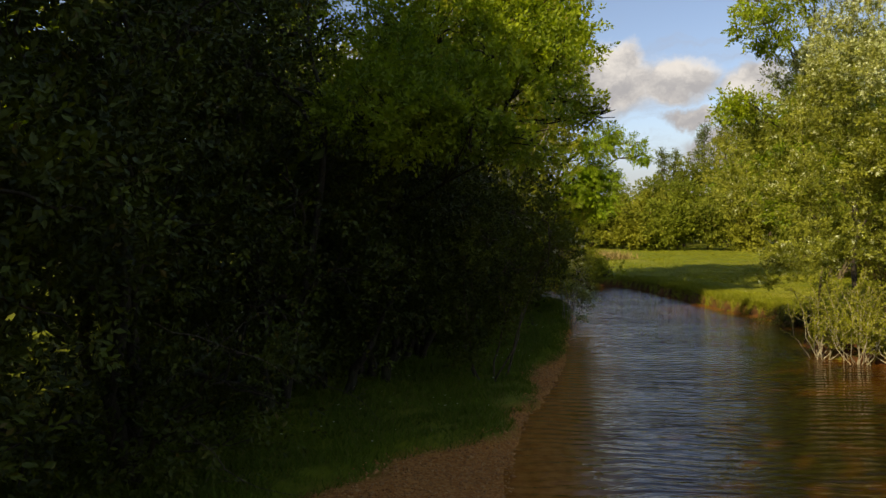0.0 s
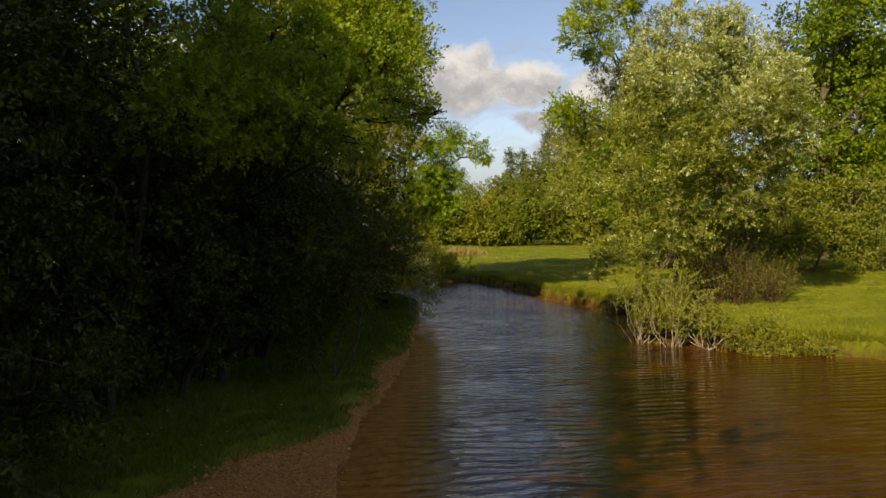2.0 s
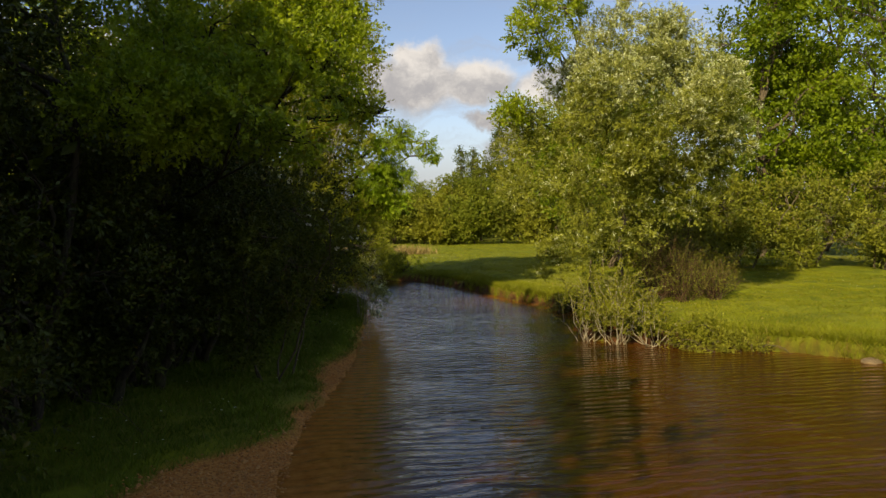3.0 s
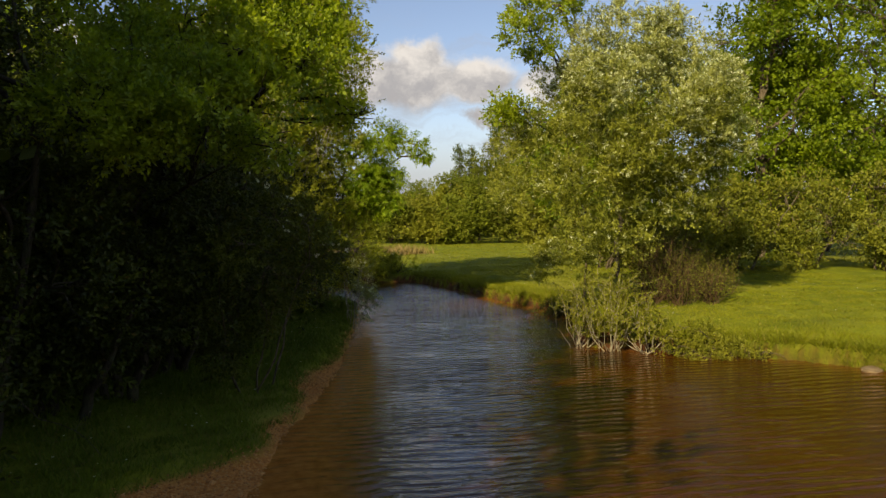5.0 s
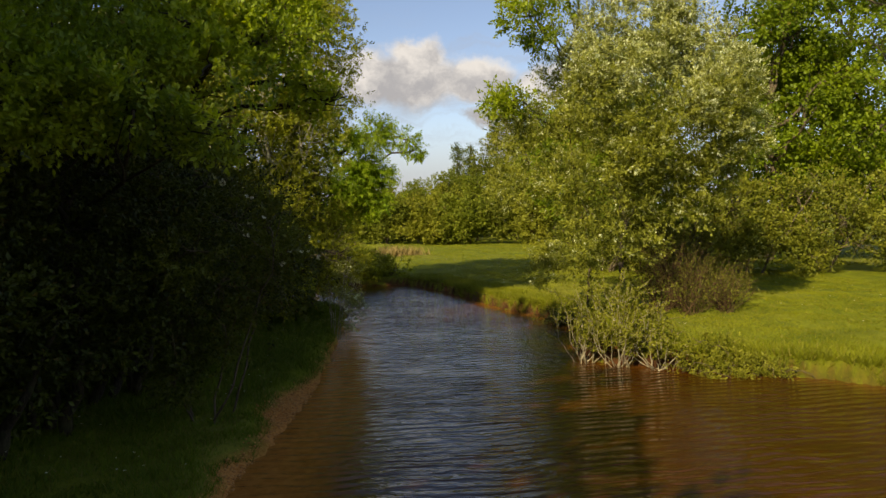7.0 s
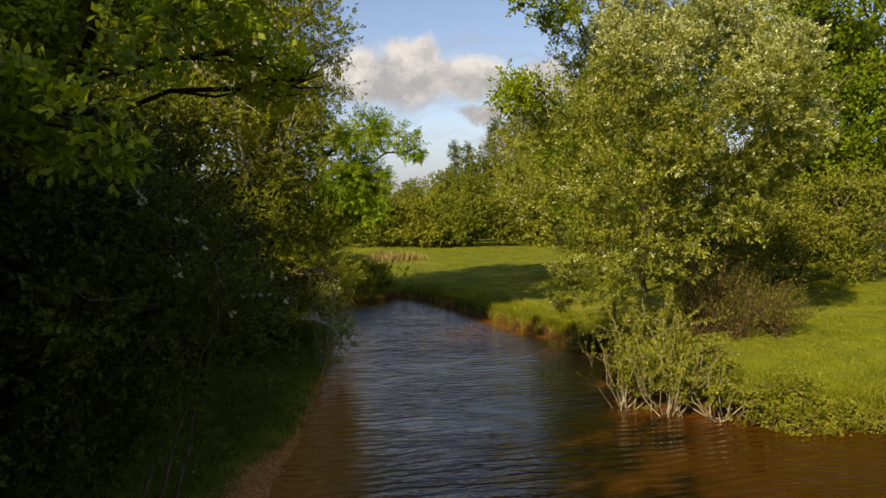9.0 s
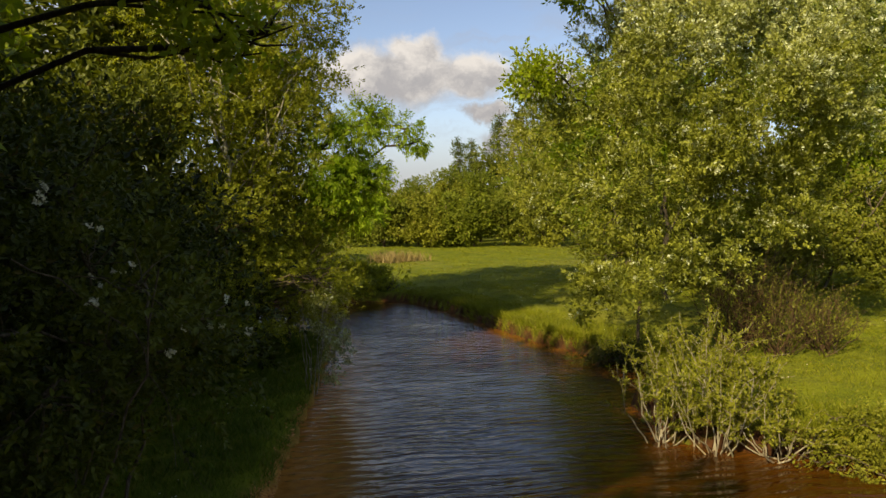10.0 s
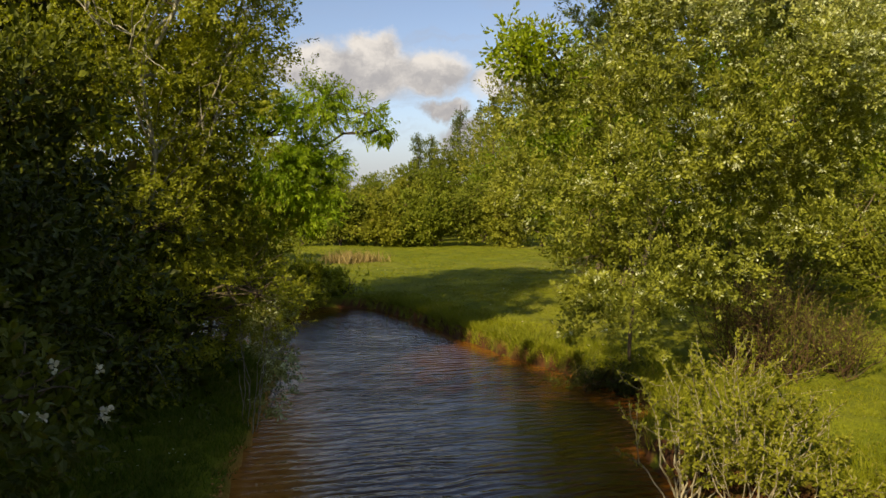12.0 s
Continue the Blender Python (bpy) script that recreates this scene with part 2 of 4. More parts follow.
def pebble_material():
    m, n = material("pebbles")
    r = n.add("ShaderNodeNewGeometry", "Random Per Island")
    place = n.add("ShaderNodeTexCoord", "Object")
    colour = n.mix(r, (0.40, 0.155, 0.034, 1), (0.68, 0.35, 0.11, 1))
    colour = n.mix(n.span(n.noise(place, 90.0, 3.0), 0.4, 0.7, 0.0, 0.5), colour, (0.10, 0.06, 0.04, 1))
    n.add("ShaderNodeOutputMaterial", None, None, Surface=n.add("ShaderNodeBsdfPrincipled", 0, None, Base_Color=colour, Roughness=0.7, Specular_IOR_Level=0.3))
    return m


GROUND, WATER, PEBBLE = ground_material(), water_material(), pebble_material()


# ---- building helpers ----
def mesh(name, verts, faces, mat, smooth=False):
    """A mesh from arrays; faces is an (n, k) array of corner numbers."""
    me = bpy.data.meshes.new(name)
    verts, faces = np.asarray(verts, np.float32), np.asarray(faces, np.int32)
    me.vertices.add(len(verts)), me.loops.add(faces.size), me.polygons.add(len(faces))
    me.vertices.foreach_set("co", verts.ravel())
    me.loops.foreach_set("vertex_index", faces.ravel())
    me.polygons.foreach_set("loop_start", np.arange(len(faces), dtype=np.int32) * faces.shape[1])
    me.polygons.foreach_set("use_smooth", np.full(len(faces), smooth))
    me.materials.append(mat)
    me.update()
    return me


def thing(name, x, y, z, label, category, group="", kind=""):
    ob = new(name)
    ob.empty_display_size = 0.3
    ob.matrix_world = pose(x, y, z)
    return tagged(ob, label, category, group, kind)


def part(name, me, parent, label=""):
    ob = new(name, me)
    ob.parent = parent
    return tagged(ob, label)


def unit(a):
    return a / np.maximum(np.linalg.norm(a, axis=-1, keepdims=True), 1e-9)


LEAF_FULL = np.array(((0, 0, 0), (0.34, 0.5, 0.13), (0.74, 0.40, 0.10), (1, 0, -0.06), (0.74, -0.40, 0.10), (0.34, -0.5, 0.13)))
LEAF_PLAIN = np.array(((0, 0, 0), (0.5, 0.5, 0.12), (1, 0, 0), (0.5, -0.5, 0.12)))


def leaves(base, along, up, length, width, full=True):
    """One blade per row: where it starts, where it points, its upper side, its size."""
    along = unit(along)
    side = unit(np.cross(up, along))
    top = np.cross(along, side)
    shape = LEAF_FULL if full else LEAF_PLAIN
    k = len(shape)
    v = (base[:, None] + along[:, None] * (shape[None, :, 0:1] * length[:, None, None])
         + side[:, None] * (shape[None, :, 1:2] * width[:, None, None]) + top[:, None] * (shape[None, :, 2:3] * width[:, None, None]))
    start = np.arange(len(base))[:, None] * k
    if full:
        f = np.stack((start + (0, 1, 2, 3), start + (0, 3, 4, 5)), 1).reshape(-1, 4)
    else:
        f = (start + (0, 1, 2, 3)).reshape(-1, 4)
    return v.reshape(-1, 3), f


def lumps(p, seed, size):
    """A cheap smooth noise in -1..1 for many points."""
    r = np.random.default_rng(seed)
    total = np.zeros(len(p))
    for k in range(5):
        d = unit(r.normal(size=3)) * (2 * math.pi / size) * (1 + 0.45 * k)
        total += np.sin(p @ d + r.uniform(0, 6.28)) * (0.8 ** k)
    return total / 2.2


def sprigs(lobes, count, seed, droop=0.0, gaps=0.25, core=0.55, clump=0.26, crowd=9):
    """Twig tips gathered in clumps over the shells of the lobes (x, y, z, radius, height ratio), with gaps. Gives their places and axes."""
    r = np.random.default_rng(seed)
    lobes = np.array([(*l, 1.0)[:5] for l in lobes], float)
    weight = lobes[:, 3] ** 2
    made, ways, owner = [], [], []
    got, want = 0, max(count // crowd, 12)
    while got < want:
        n = int((want - got) * 1.7) + 50
        which = r.choice(len(lobes), n, p=weight / weight.sum())
        d = unit(r.normal(size=(n, 3)))
        rad = core + (1 - core) * np.sqrt(r.random(n))
        rad *= 1 + 0.20 * lumps(d * 2.0 + which[:, None], seed + 1, 1.3)
        q = d * np.stack((np.ones(n), np.ones(n), lobes[which, 4]), 1)
        p = lobes[which, :3] + q * (lobes[which, 3] * rad)[:, None]
        keep = (lumps(p, seed + 2, 0.9) > -1.0 + gaps * 1.6) & (p[:, 2] > 0.02)
        made.append(p[keep]), ways.append(d[keep]), owner.append(which[keep])
        got += int(keep.sum())
    c, d, which = (np.concatenate(a)[:want] for a in (made, ways, owner))
    pick = r.integers(len(c), size=count)
    off = r.normal(size=(count, 3)) * np.array((1, 1, 0.7))
    p = c[pick] + off * (clump * 0.6 * np.sqrt(lobes[which[pick], 3]) * r.uniform(0.5, 1.2, len(c))[pick])[:, None]
    p[:, 2] = np.maximum(p[:, 2], 0.03)
    axis = unit(d[pick] * 0.8 + 0.55 * unit(off) + 0.4 * r.normal(size=p.shape) + np.array((0, 0, 0.3 - droop)))
    return p, axis


def crown(name, lobes, n_sprigs, per, leaf, seed, mat, droop=0.0, gaps=0.25, core=0.55, full=True, ratio=0.55, reach=2.2, clump=0.26, crowd=9, align=0.0, calm=0.55):
    """A crown of leaves set along short twigs. leaf: mean leaf length."""
    r = np.random.default_rng(seed)
    p, axis = sprigs(lobes, n_sprigs, seed, droop, gaps, core, clump, crowd)
    side = unit(np.cross(axis, r.normal(size=axis.shape)))
    other = np.cross(axis, side)
    k = np.arange(per)
    turn = k * 2.4 + r.uniform(0, 6.28, (len(p), 1))
    step = (k + 0.5) / per
    out = side[:, None] * np.cos(turn)[..., None] + other[:, None] * np.sin(turn)[..., None]
    size = leaf * r.uniform(0.65, 1.25, (len(p), per))
    base = p[:, None] + axis[:, None] * (step * leaf * reach)[None, :, None] + out * leaf * 0.12
    along = out * ((0.9 - 0.4 * step) * (1 - align))[None, :, None] + axis[:, None] * ((0.35 + 0.7 * step) * (1 + align))[None, :, None]
    along = along + 0.3 * r.normal(size=along.shape) + np.array((0, 0, -droop * 0.8))
    up = np.array((0, 0, 0.7)) + calm * r.normal(size=along.shape) + 0.8 * axis[:, None]
    v, f = leaves(base.reshape(-1, 3), along.reshape(-1, 3), up.reshape(-1, 3), size.ravel(), (size * ratio).ravel(), full)
    return mesh(name, v, f, mat)


class Tubes:
    """Branches: tapered tubes along bent lines, gathered into one mesh."""

    def __init__(self, seed):
        self.r, self.v, self.f, self.n = np.random.default_rng(seed), [], [], 0

    def line(self, points, r0, r1, sides=6):
        pts = np.asarray(points, float)
        m = len(pts)
        tan = unit(np.gradient(pts, axis=0))
        ref = np.array((0.31, 0.95, 0.1)) if abs(tan[0] @ np.array((0.31, 0.95, 0.1))) < 0.9 else np.array((1.0, 0, 0))
        a = unit(np.cross(tan, ref))
        b = np.cross(tan, a)
        ang = np.arange(sides) * 2 * math.pi / sides
        rad = np.linspace(r0, r1, m) * (1 + 0.07 * self.r.normal(size=m))
        ring = pts[:, None] + rad[:, None, None] * (a[:, None] * np.cos(ang)[None, :, None] + b[:, None] * np.sin(ang)[None, :, None])
        i = np.arange(m - 1)[:, None] * sides + self.n
        j, k = np.arange(sides)[None], (np.arange(sides)[None] + 1) % sides
        self.f.append(np.stack((i + j, i + k, i + sides + k, i + sides + j), -1).reshape(-1, 4))
        self.v.append(ring.reshape(-1, 3))
        self.n += m * sides

    def bend(self, a, b, steps=7, wobble=0.08, sag=0.0):
        a, b = np.asarray(a, float), np.asarray(b, float)
        t = np.linspace(0, 1, steps)[:, None]
        w = np.cumsum(self.r.normal(size=(steps, 3)), 0) * wobble * np.linalg.norm(b - a) / steps ** 0.5
        w = (w - w[0]) - (w[-1] - w[0]) * t
        return a + (b - a) * t + w + np.array((0, 0, sag)) * np.sin(t * math.pi)

    def mesh(self, name, mat):
        return mesh(name, np.concatenate(self.v), np.concatenate(self.f), mat, True)


def branches(lobes, base, top, girth, seed, mat, twigs=6, stems=1, spread=0.3, thin=0.012):
    """A trunk or several stems from base, a limb into each lobe, twigs through the lobe."""
    tb = Tubes(seed)
    r = tb.r
    trunks = []
    for s in range(stems):
        off = np.clip(r.normal(size=3), -1.1, 1.1) * spread * (stems > 1)
        off[2] = 0
        tip = np.array(top) + off * 2.5 + (0, 0, -0.12 * s)
        line = tb.bend(np.array(base) + off * 0.5 - (0, 0, 0.15), tip, 11, 0.07)
        tb.line(line, girth * r.uniform(0.75, 1.0), girth * 0.25, 9)
        trunks.append(line)
    for l in lobes:
        c, rad = np.array(l[:3], float), l[3]
        near = [float(np.linalg.norm(t[-1][:2] - c[:2])) for t in trunks]
        line = trunks[int(np.argsort(near)[min(stems - 1, r.integers(2))])]
        low = line[:, 2] < max(c[2] - rad * 0.2, line[1, 2] + 0.1)
        start = line[max(0, min(len(line) - 2, int(low.sum()) - 1 - r.integers(2)))]
        limb = tb.bend(start, c, 7, 0.12, 0.1)
        tb.line(limb, girth * 0.38, max(thin * 1.6, girth * 0.12), 6)
        for _ in range(twigs):
            d = unit(r.normal(size=3) + (c - start) * 0.25) * rad * r.uniform(0.7, 1.0)
            tb.line(tb.bend(limb[r.integers(4, 7)], c + d, 5, 0.14), thin, thin * 0.35, 4)
    return tb.mesh("trunk", mat)


def tree(name, x, y, z, lobes, label, category, leaf_mat, bark, n_sprigs, per, leaf, seed, girth=0.16, top=None, stems=1, spread=0.3,
         twigs=6, group="", droop=0.0, gaps=0.25, core=0.55, full=True, ratio=0.55, thin=0.012, reach=2.2, base=(0, 0, 0), clump=0.26, crowd=9):
    """A tree or bush at (x, y, z); its lobes are given round its foot."""
    ob = thing(name, x, y, z, label, category, group)
    if top is None:
        best = max(lobes, key=lambda l: l[2])
        top = (best[0] * 0.8, best[1] * 0.8, best[2] + best[3] * 0.3)
    part("trunk", branches(lobes, base, top, girth, seed + 7, bark, twigs, stems, spread, thin), ob)
    part("crown", crown("crown", lobes, n_sprigs, per, leaf, seed, leaf_mat, droop, gaps, core, full, ratio, reach, clump, crowd), ob)
    return ob


def cloud_of_lobes(seed, n, rx, ry, z0, z1, rad, taper=0.35):
    """Lobes scattered through a roundish crown."""
    r = np.random.default_rng(seed)
    out = []
    for _ in range(n):
        h = r.random()
        a, d = r.uniform(0, 6.28), math.sqrt(r.random())
        s = 1 - taper * abs(2 * h - 0.8)
        out.append((rx * d * s * math.cos(a), ry * d * s * math.sin(a), z0 + (z1 - z0) * h, rad * r.uniform(0.7, 1.2), r.uniform(0.7, 0.95)))
    return out


def bumpy(lobes, seed, n=8):
    """Smaller lobes set over the outside of each lobe."""
    r = np.random.default_rng(seed)
    out = []
    for x, y, z, rad, *_ in lobes:
        for d in unit(r.normal(size=(n, 3)) + np.array((0, -0.3, 0.35))):
            k = rad * r.uniform(0.6, 0.9)
            out.append((x + d[0] * k, y + d[1] * k, z + d[2] * k * 0.9, rad * r.uniform(0.27, 0.46), r.uniform(0.75, 1.0)))
    return out


# ---- the land: water's edge and ground ----
EDGE = np.array(((-0.6, 0.5), (0.1, 3.2), (0.6, 5.2), (0.88, 6.6), (0.92, 7.6), (1.12, 8.8), (1.56, 10.5), (1.84, 12), (1.97, 13.3), (2.12, 14.6), (2.38, 16.4), (2.58, 18.3),
                 (2.65, 19.6), (2.2, 21.0), (0.8, 22.2), (-2, 23.0), (-6, 23.4), (-6, 25.6), (-2, 26.0), (2, 26.4), (4.5, 26.15), (5.25, 25.7), (5.7, 24.3),
                 (6.0, 22.6), (6.2, 21.3), (6.62, 19.0), (7.1, 17.5), (7.45, 16.3), (7.2, 15.2), (6.4, 14.2), (6.1, 13.3), (6.2, 12.75), (6.95, 12.1),
                 (8.1, 11.4), (8.9, 10.85), (9.3, 10.2), (9.7, 9.4), (11.5, 8.6), (14.5, 7.6), (18, 5), (19, -1), (16, -7), (8, -9), (1, -7), (-1, -3)))
LEFT_BANK = 15


def edge_distance(x, y):
    """Distance to the water's edge, minus inside the water, and whether the left bank is the nearer."""
    p = np.stack((x, y), -1)
    a, b = EDGE, np.roll(EDGE, -1, 0)
    best, side, inside = np.full(len(p), 1e9), np.zeros(len(p), bool), np.zeros(len(p), bool)
    for k in range(len(EDGE)):
        ab = b[k] - a[k]
        t = np.clip(((p - a[k]) @ ab) / (ab @ ab), 0, 1)
        d = np.linalg.norm(p - a[k] - t[:, None] * ab, axis=1)
        near = d < best
        best[near], side[near] = d[near], k < LEFT_BANK or k >= len(EDGE) - 2
        cross = ((a[k][1] > p[:, 1]) != (b[k][1] > p[:, 1])) & (p[:, 0] < ab[0] * (p[:, 1] - a[k][1]) / (ab[1] if abs(ab[1]) > 1e-9 else 1e-9) + a[k][0])
        inside ^= cross
    return np.where(inside, -best, best), side


def step(v, a, b):
    t = np.clip((v - a) / (b - a), 0, 1)
    return t * t * (3 - 2 * t)


def gravel_width(y):
    return (0.11 + 0.80 * (1 - step(y, 7.1, 8.05)) + 0.95 * (1 - step(y, 4.8, 7.5)) + 0.30 * np.exp(-((y - 11) / 1.1) ** 2) - 0.09 * step(y, 9.5, 12.8)
            + (0.07 * np.sin(3.1 * y) + 0.05 * np.sin(7.3 * y + 1)) * (1 - step(y, 8.5, 13)))


def land(x, y):
    """Height of the ground, and how much of it is gravel or bare earth."""
    x, y = np.asarray(x, float), np.asarray(y, float)
    d, left = edge_distance(x, y)
    wob = lumps(np.stack((x, y, x * 0), 1), 5, 1.4)
    d2 = d + 0.07 * wob
    w = gravel_width(y)
    on_left = 0.07 * step(d2, 0, w) + 0.10 * step(d2, w, w + 0.22) + 0.22 * step(d2, w, w + 5) + 0.02 * wob * step(d2, w, w + 1)
    on_right = 0.25 * step(d2, -0.02, 0.08) + 0.18 * step(d2, 0.1, 4) + 0.10 * step(d2, 4, 25) + 0.035 * wob * step(d2, 0.2, 2)
    z = np.where(left, on_left, on_right)
    far = np.hypot(x - 5, y - 10)
    z = z + step(far, 60, 400) * 6 + 0.05 * step(d2, 3, 10) * lumps(np.stack((x, y, x * 0), 1), 9, 9.0)
    z = np.where(d < 0, -0.55 * step(-d, 0, 1.6) - 0.02, z)
    gravel = np.where(left, 1 - step(d2, w - 0.12, w + 0.1), 0)
    shore = (1 - step(y, 13.3, 13.8)) * (1 - step(x, 6.9, 7.5))
    earth = np.where(left, 0, (1 - 0.35 * step(x, 7.3, 8.6) * (1 - step(y, 13, 14))) * step(d2, -0.4, -0.1) * (1 - step(d2, 0.05 + 0.12 * shore, 0.11 + 0.2 * shore)))
    return z, gravel, earth


def axis_lines(a, b, fine, lo, hi, growth=1.22):
    mid = list(np.arange(a, b + 1e-6, fine))
    s, v = fine, a
    while v > lo:
        s *= growth
        v -= s
        mid.insert(0, v)
    s, v = fine, b
    while v < hi:
        s *= growth
        v += s
        mid.append(v)
    return np.array(mid)


def build_land():
    xs, ys = axis_lines(-2.0, 10.5, 0.10, -1500, 1500), axis_lines(5.0, 26.8, 0.10, -1500, 2500)
    gx, gy = np.meshgrid(xs, ys)
    z, gravel, earth = land(gx.ravel(), gy.ravel())
    v = np.stack((gx.ravel(), gy.ravel(), z), 1)
    nx = len(xs)
    i = (np.arange(len(ys) - 1)[:, None] * nx + np.arange(nx - 1)[None]).ravel()
    me = mesh("ground", v, np.stack((i, i + 1, i + nx + 1, i + nx), 1), GROUND, True)
    for name, values in (("gravel", gravel), ("earth", earth)):
        me.attributes.new(name, "FLOAT", "POINT").data.foreach_set("value", values.astype(np.float32))
    tagged(new("ground", me), "short grazed green turf with gravelly bank and bare earth edge", "ground", kind="structure")
    xs, ys = np.arange(-8, 20.1, 0.25), np.arange(-11, 28.1, 0.25)
    gx, gy = np.meshgrid(xs, ys)
    nx = len(xs)
    i = (np.arange(len(ys) - 1)[:, None] * nx + np.arange(nx - 1)[None]).ravel()
    me = mesh("water", np.stack((gx.ravel(), gy.ravel(), gx.ravel() * 0), 1), np.stack((i, i + 1, i + nx + 1, i + nx), 1), WATER, True)
    d, left = edge_distance(gx.ravel(), gy.ravel())
    shallow = np.where(left, 1 - step(-d, 0.25, 1.2), 0.22 * (1 - step(-d, 0.0, 0.5)) + 0.25 * (1 - step(-d, 0.1, 0.75)) * step(gy.ravel(), 14.5, 15.5) * (1 - step(gy.ravel(), 22.5, 24)))
    me.attributes.new("shallow", "FLOAT", "POINT").data.foreach_set("value", shallow.astype(np.float32))
    tagged(new("water", me), "brown peaty stream water with small wind ripples", "water", kind="structure")


build_land()


def on_ground(x, y):
    return float(land(np.array([x]), np.array([y]))[0][0])


# ---- the wooded bank ----
def plant(name, x, y, *args, **kw):
    return tree(name, x, y, on_ground(x, y), *args, **kw)


def round_foot(x, y, lobes):
    """Lobes given in the place, told from a foot at (x, y)."""
    z = on_ground(x, y)
    return [(a - x, b - y, c - z, *rest) for a, b, c, *rest in lobes]


# a sunlit oak that leans out towards the water
plant("oak_tree", -0.95, 10.4,
      round_foot(-0.95, 10.4, [(1.05, 7.6, 2.98, 0.32, 0.7), (0.5, 7.5, 3.05, 0.34, 0.7), (0.0, 7.6, 3.1, 0.4, 0.7), (-0.5, 7.8, 3.2, 0.5), (0.95, 8.1, 3.5, 0.34, 0.7), (0.35, 8.2, 3.5, 0.4, 0.7),
                               (-0.3, 8.4, 3.7, 0.5), (1.3, 8.6, 3.8, 0.36, 0.7), (0.7, 8.8, 4.0, 0.45, 0.7), (1.7, 9.2, 3.55, 0.2), (1.97, 9.25, 3.45, 0.15), (1.5, 9.3, 4.15, 0.4, 0.7), (0.9, 9.5, 4.5, 0.5, 0.7),
                               (0.1, 9.3, 4.4, 0.6), (1.2, 10.1, 4.9, 0.6), (-0.7, 9.6, 4.6, 0.8), (1.4, 10.6, 4.5, 0.4)]),
      "oak tree with sunlit yellow-green leaves leaning over the water", "tree", LEAF_OAK, BARK_SHADE_DARK, 7400, 8, 0.056, 11, full=False, girth=0.04, top=(0.8, -0.2, 4.6), gaps=0.46, clump=0.2, crowd=7, ratio=0.56)

# the understorey, darkened in its leaf colour for shade: hollies and hawthorns that make one wall of leaves
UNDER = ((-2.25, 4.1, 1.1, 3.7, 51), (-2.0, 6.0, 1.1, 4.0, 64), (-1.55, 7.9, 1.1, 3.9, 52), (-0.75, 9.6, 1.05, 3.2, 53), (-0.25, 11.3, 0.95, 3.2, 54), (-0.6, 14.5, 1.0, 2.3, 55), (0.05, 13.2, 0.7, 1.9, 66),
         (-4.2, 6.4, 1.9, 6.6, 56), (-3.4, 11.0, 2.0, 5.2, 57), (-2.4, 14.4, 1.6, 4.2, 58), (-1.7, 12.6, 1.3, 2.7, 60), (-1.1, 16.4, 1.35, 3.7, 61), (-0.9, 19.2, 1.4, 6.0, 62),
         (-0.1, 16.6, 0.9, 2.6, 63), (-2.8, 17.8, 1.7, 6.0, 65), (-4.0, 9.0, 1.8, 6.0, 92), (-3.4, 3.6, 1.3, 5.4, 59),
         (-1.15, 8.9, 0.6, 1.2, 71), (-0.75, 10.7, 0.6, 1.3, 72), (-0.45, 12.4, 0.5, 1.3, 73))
# these take the thorn leaf, without that darkening
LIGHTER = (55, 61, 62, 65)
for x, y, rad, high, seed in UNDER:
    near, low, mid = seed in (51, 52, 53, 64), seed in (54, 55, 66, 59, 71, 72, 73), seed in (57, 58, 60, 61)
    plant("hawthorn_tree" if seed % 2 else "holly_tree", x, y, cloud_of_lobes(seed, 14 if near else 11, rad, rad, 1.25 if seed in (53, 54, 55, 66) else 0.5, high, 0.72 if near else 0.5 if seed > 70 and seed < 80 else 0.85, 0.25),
          "dark green bushy tree in deep shade, leafy to the grass", "tree", LEAF_MID if seed in LIGHTER else LEAF_SHADE_DARK, BARK_SHADE_DARK, 4200 if near else 2700 if low else 2600 if mid else 1200, 7,
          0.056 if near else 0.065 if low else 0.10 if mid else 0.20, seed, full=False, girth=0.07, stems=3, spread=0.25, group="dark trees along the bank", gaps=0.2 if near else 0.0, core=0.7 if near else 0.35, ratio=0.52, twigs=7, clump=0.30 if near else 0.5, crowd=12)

# a hawthorn in blossom at the water's edge
may = plant("hawthorn_bush", 0.65, 9.95,
            round_foot(0.65, 9.95, [(1.25, 9.55, 2.15, 0.36), (1.4, 9.85, 1.75, 0.36), (0.85, 9.35, 1.65, 0.42), (0.95, 9.75, 2.4, 0.42), (1.55, 9.8, 1.95, 0.26), (0.35, 9.6, 1.05, 0.36),
                                    (0.8, 9.95, 1.2, 0.36), (0.6, 9.1, 2.0, 0.34), (0.4, 9.7, 0.7, 0.3)]),
            "hawthorn bush with a few white blossom heads", "bush", LEAF_MID, BARK, 1700, 8, 0.042, 28, girth=0.016, stems=6, spread=0.2, core=0.3, twigs=8, thin=0.006, gaps=0.35)
part("blossom", crown("blossom", round_foot(0.65, 9.95, [(1.35, 9.55, 2.2, 0.34), (1.6, 9.75, 1.95, 0.26), (1.0, 9.6, 2.45, 0.38)]), 26, 14, 0.017, 29, PETAL, core=0.9, ratio=0.9, clump=0.04, crowd=2), may, "white blossom heads")

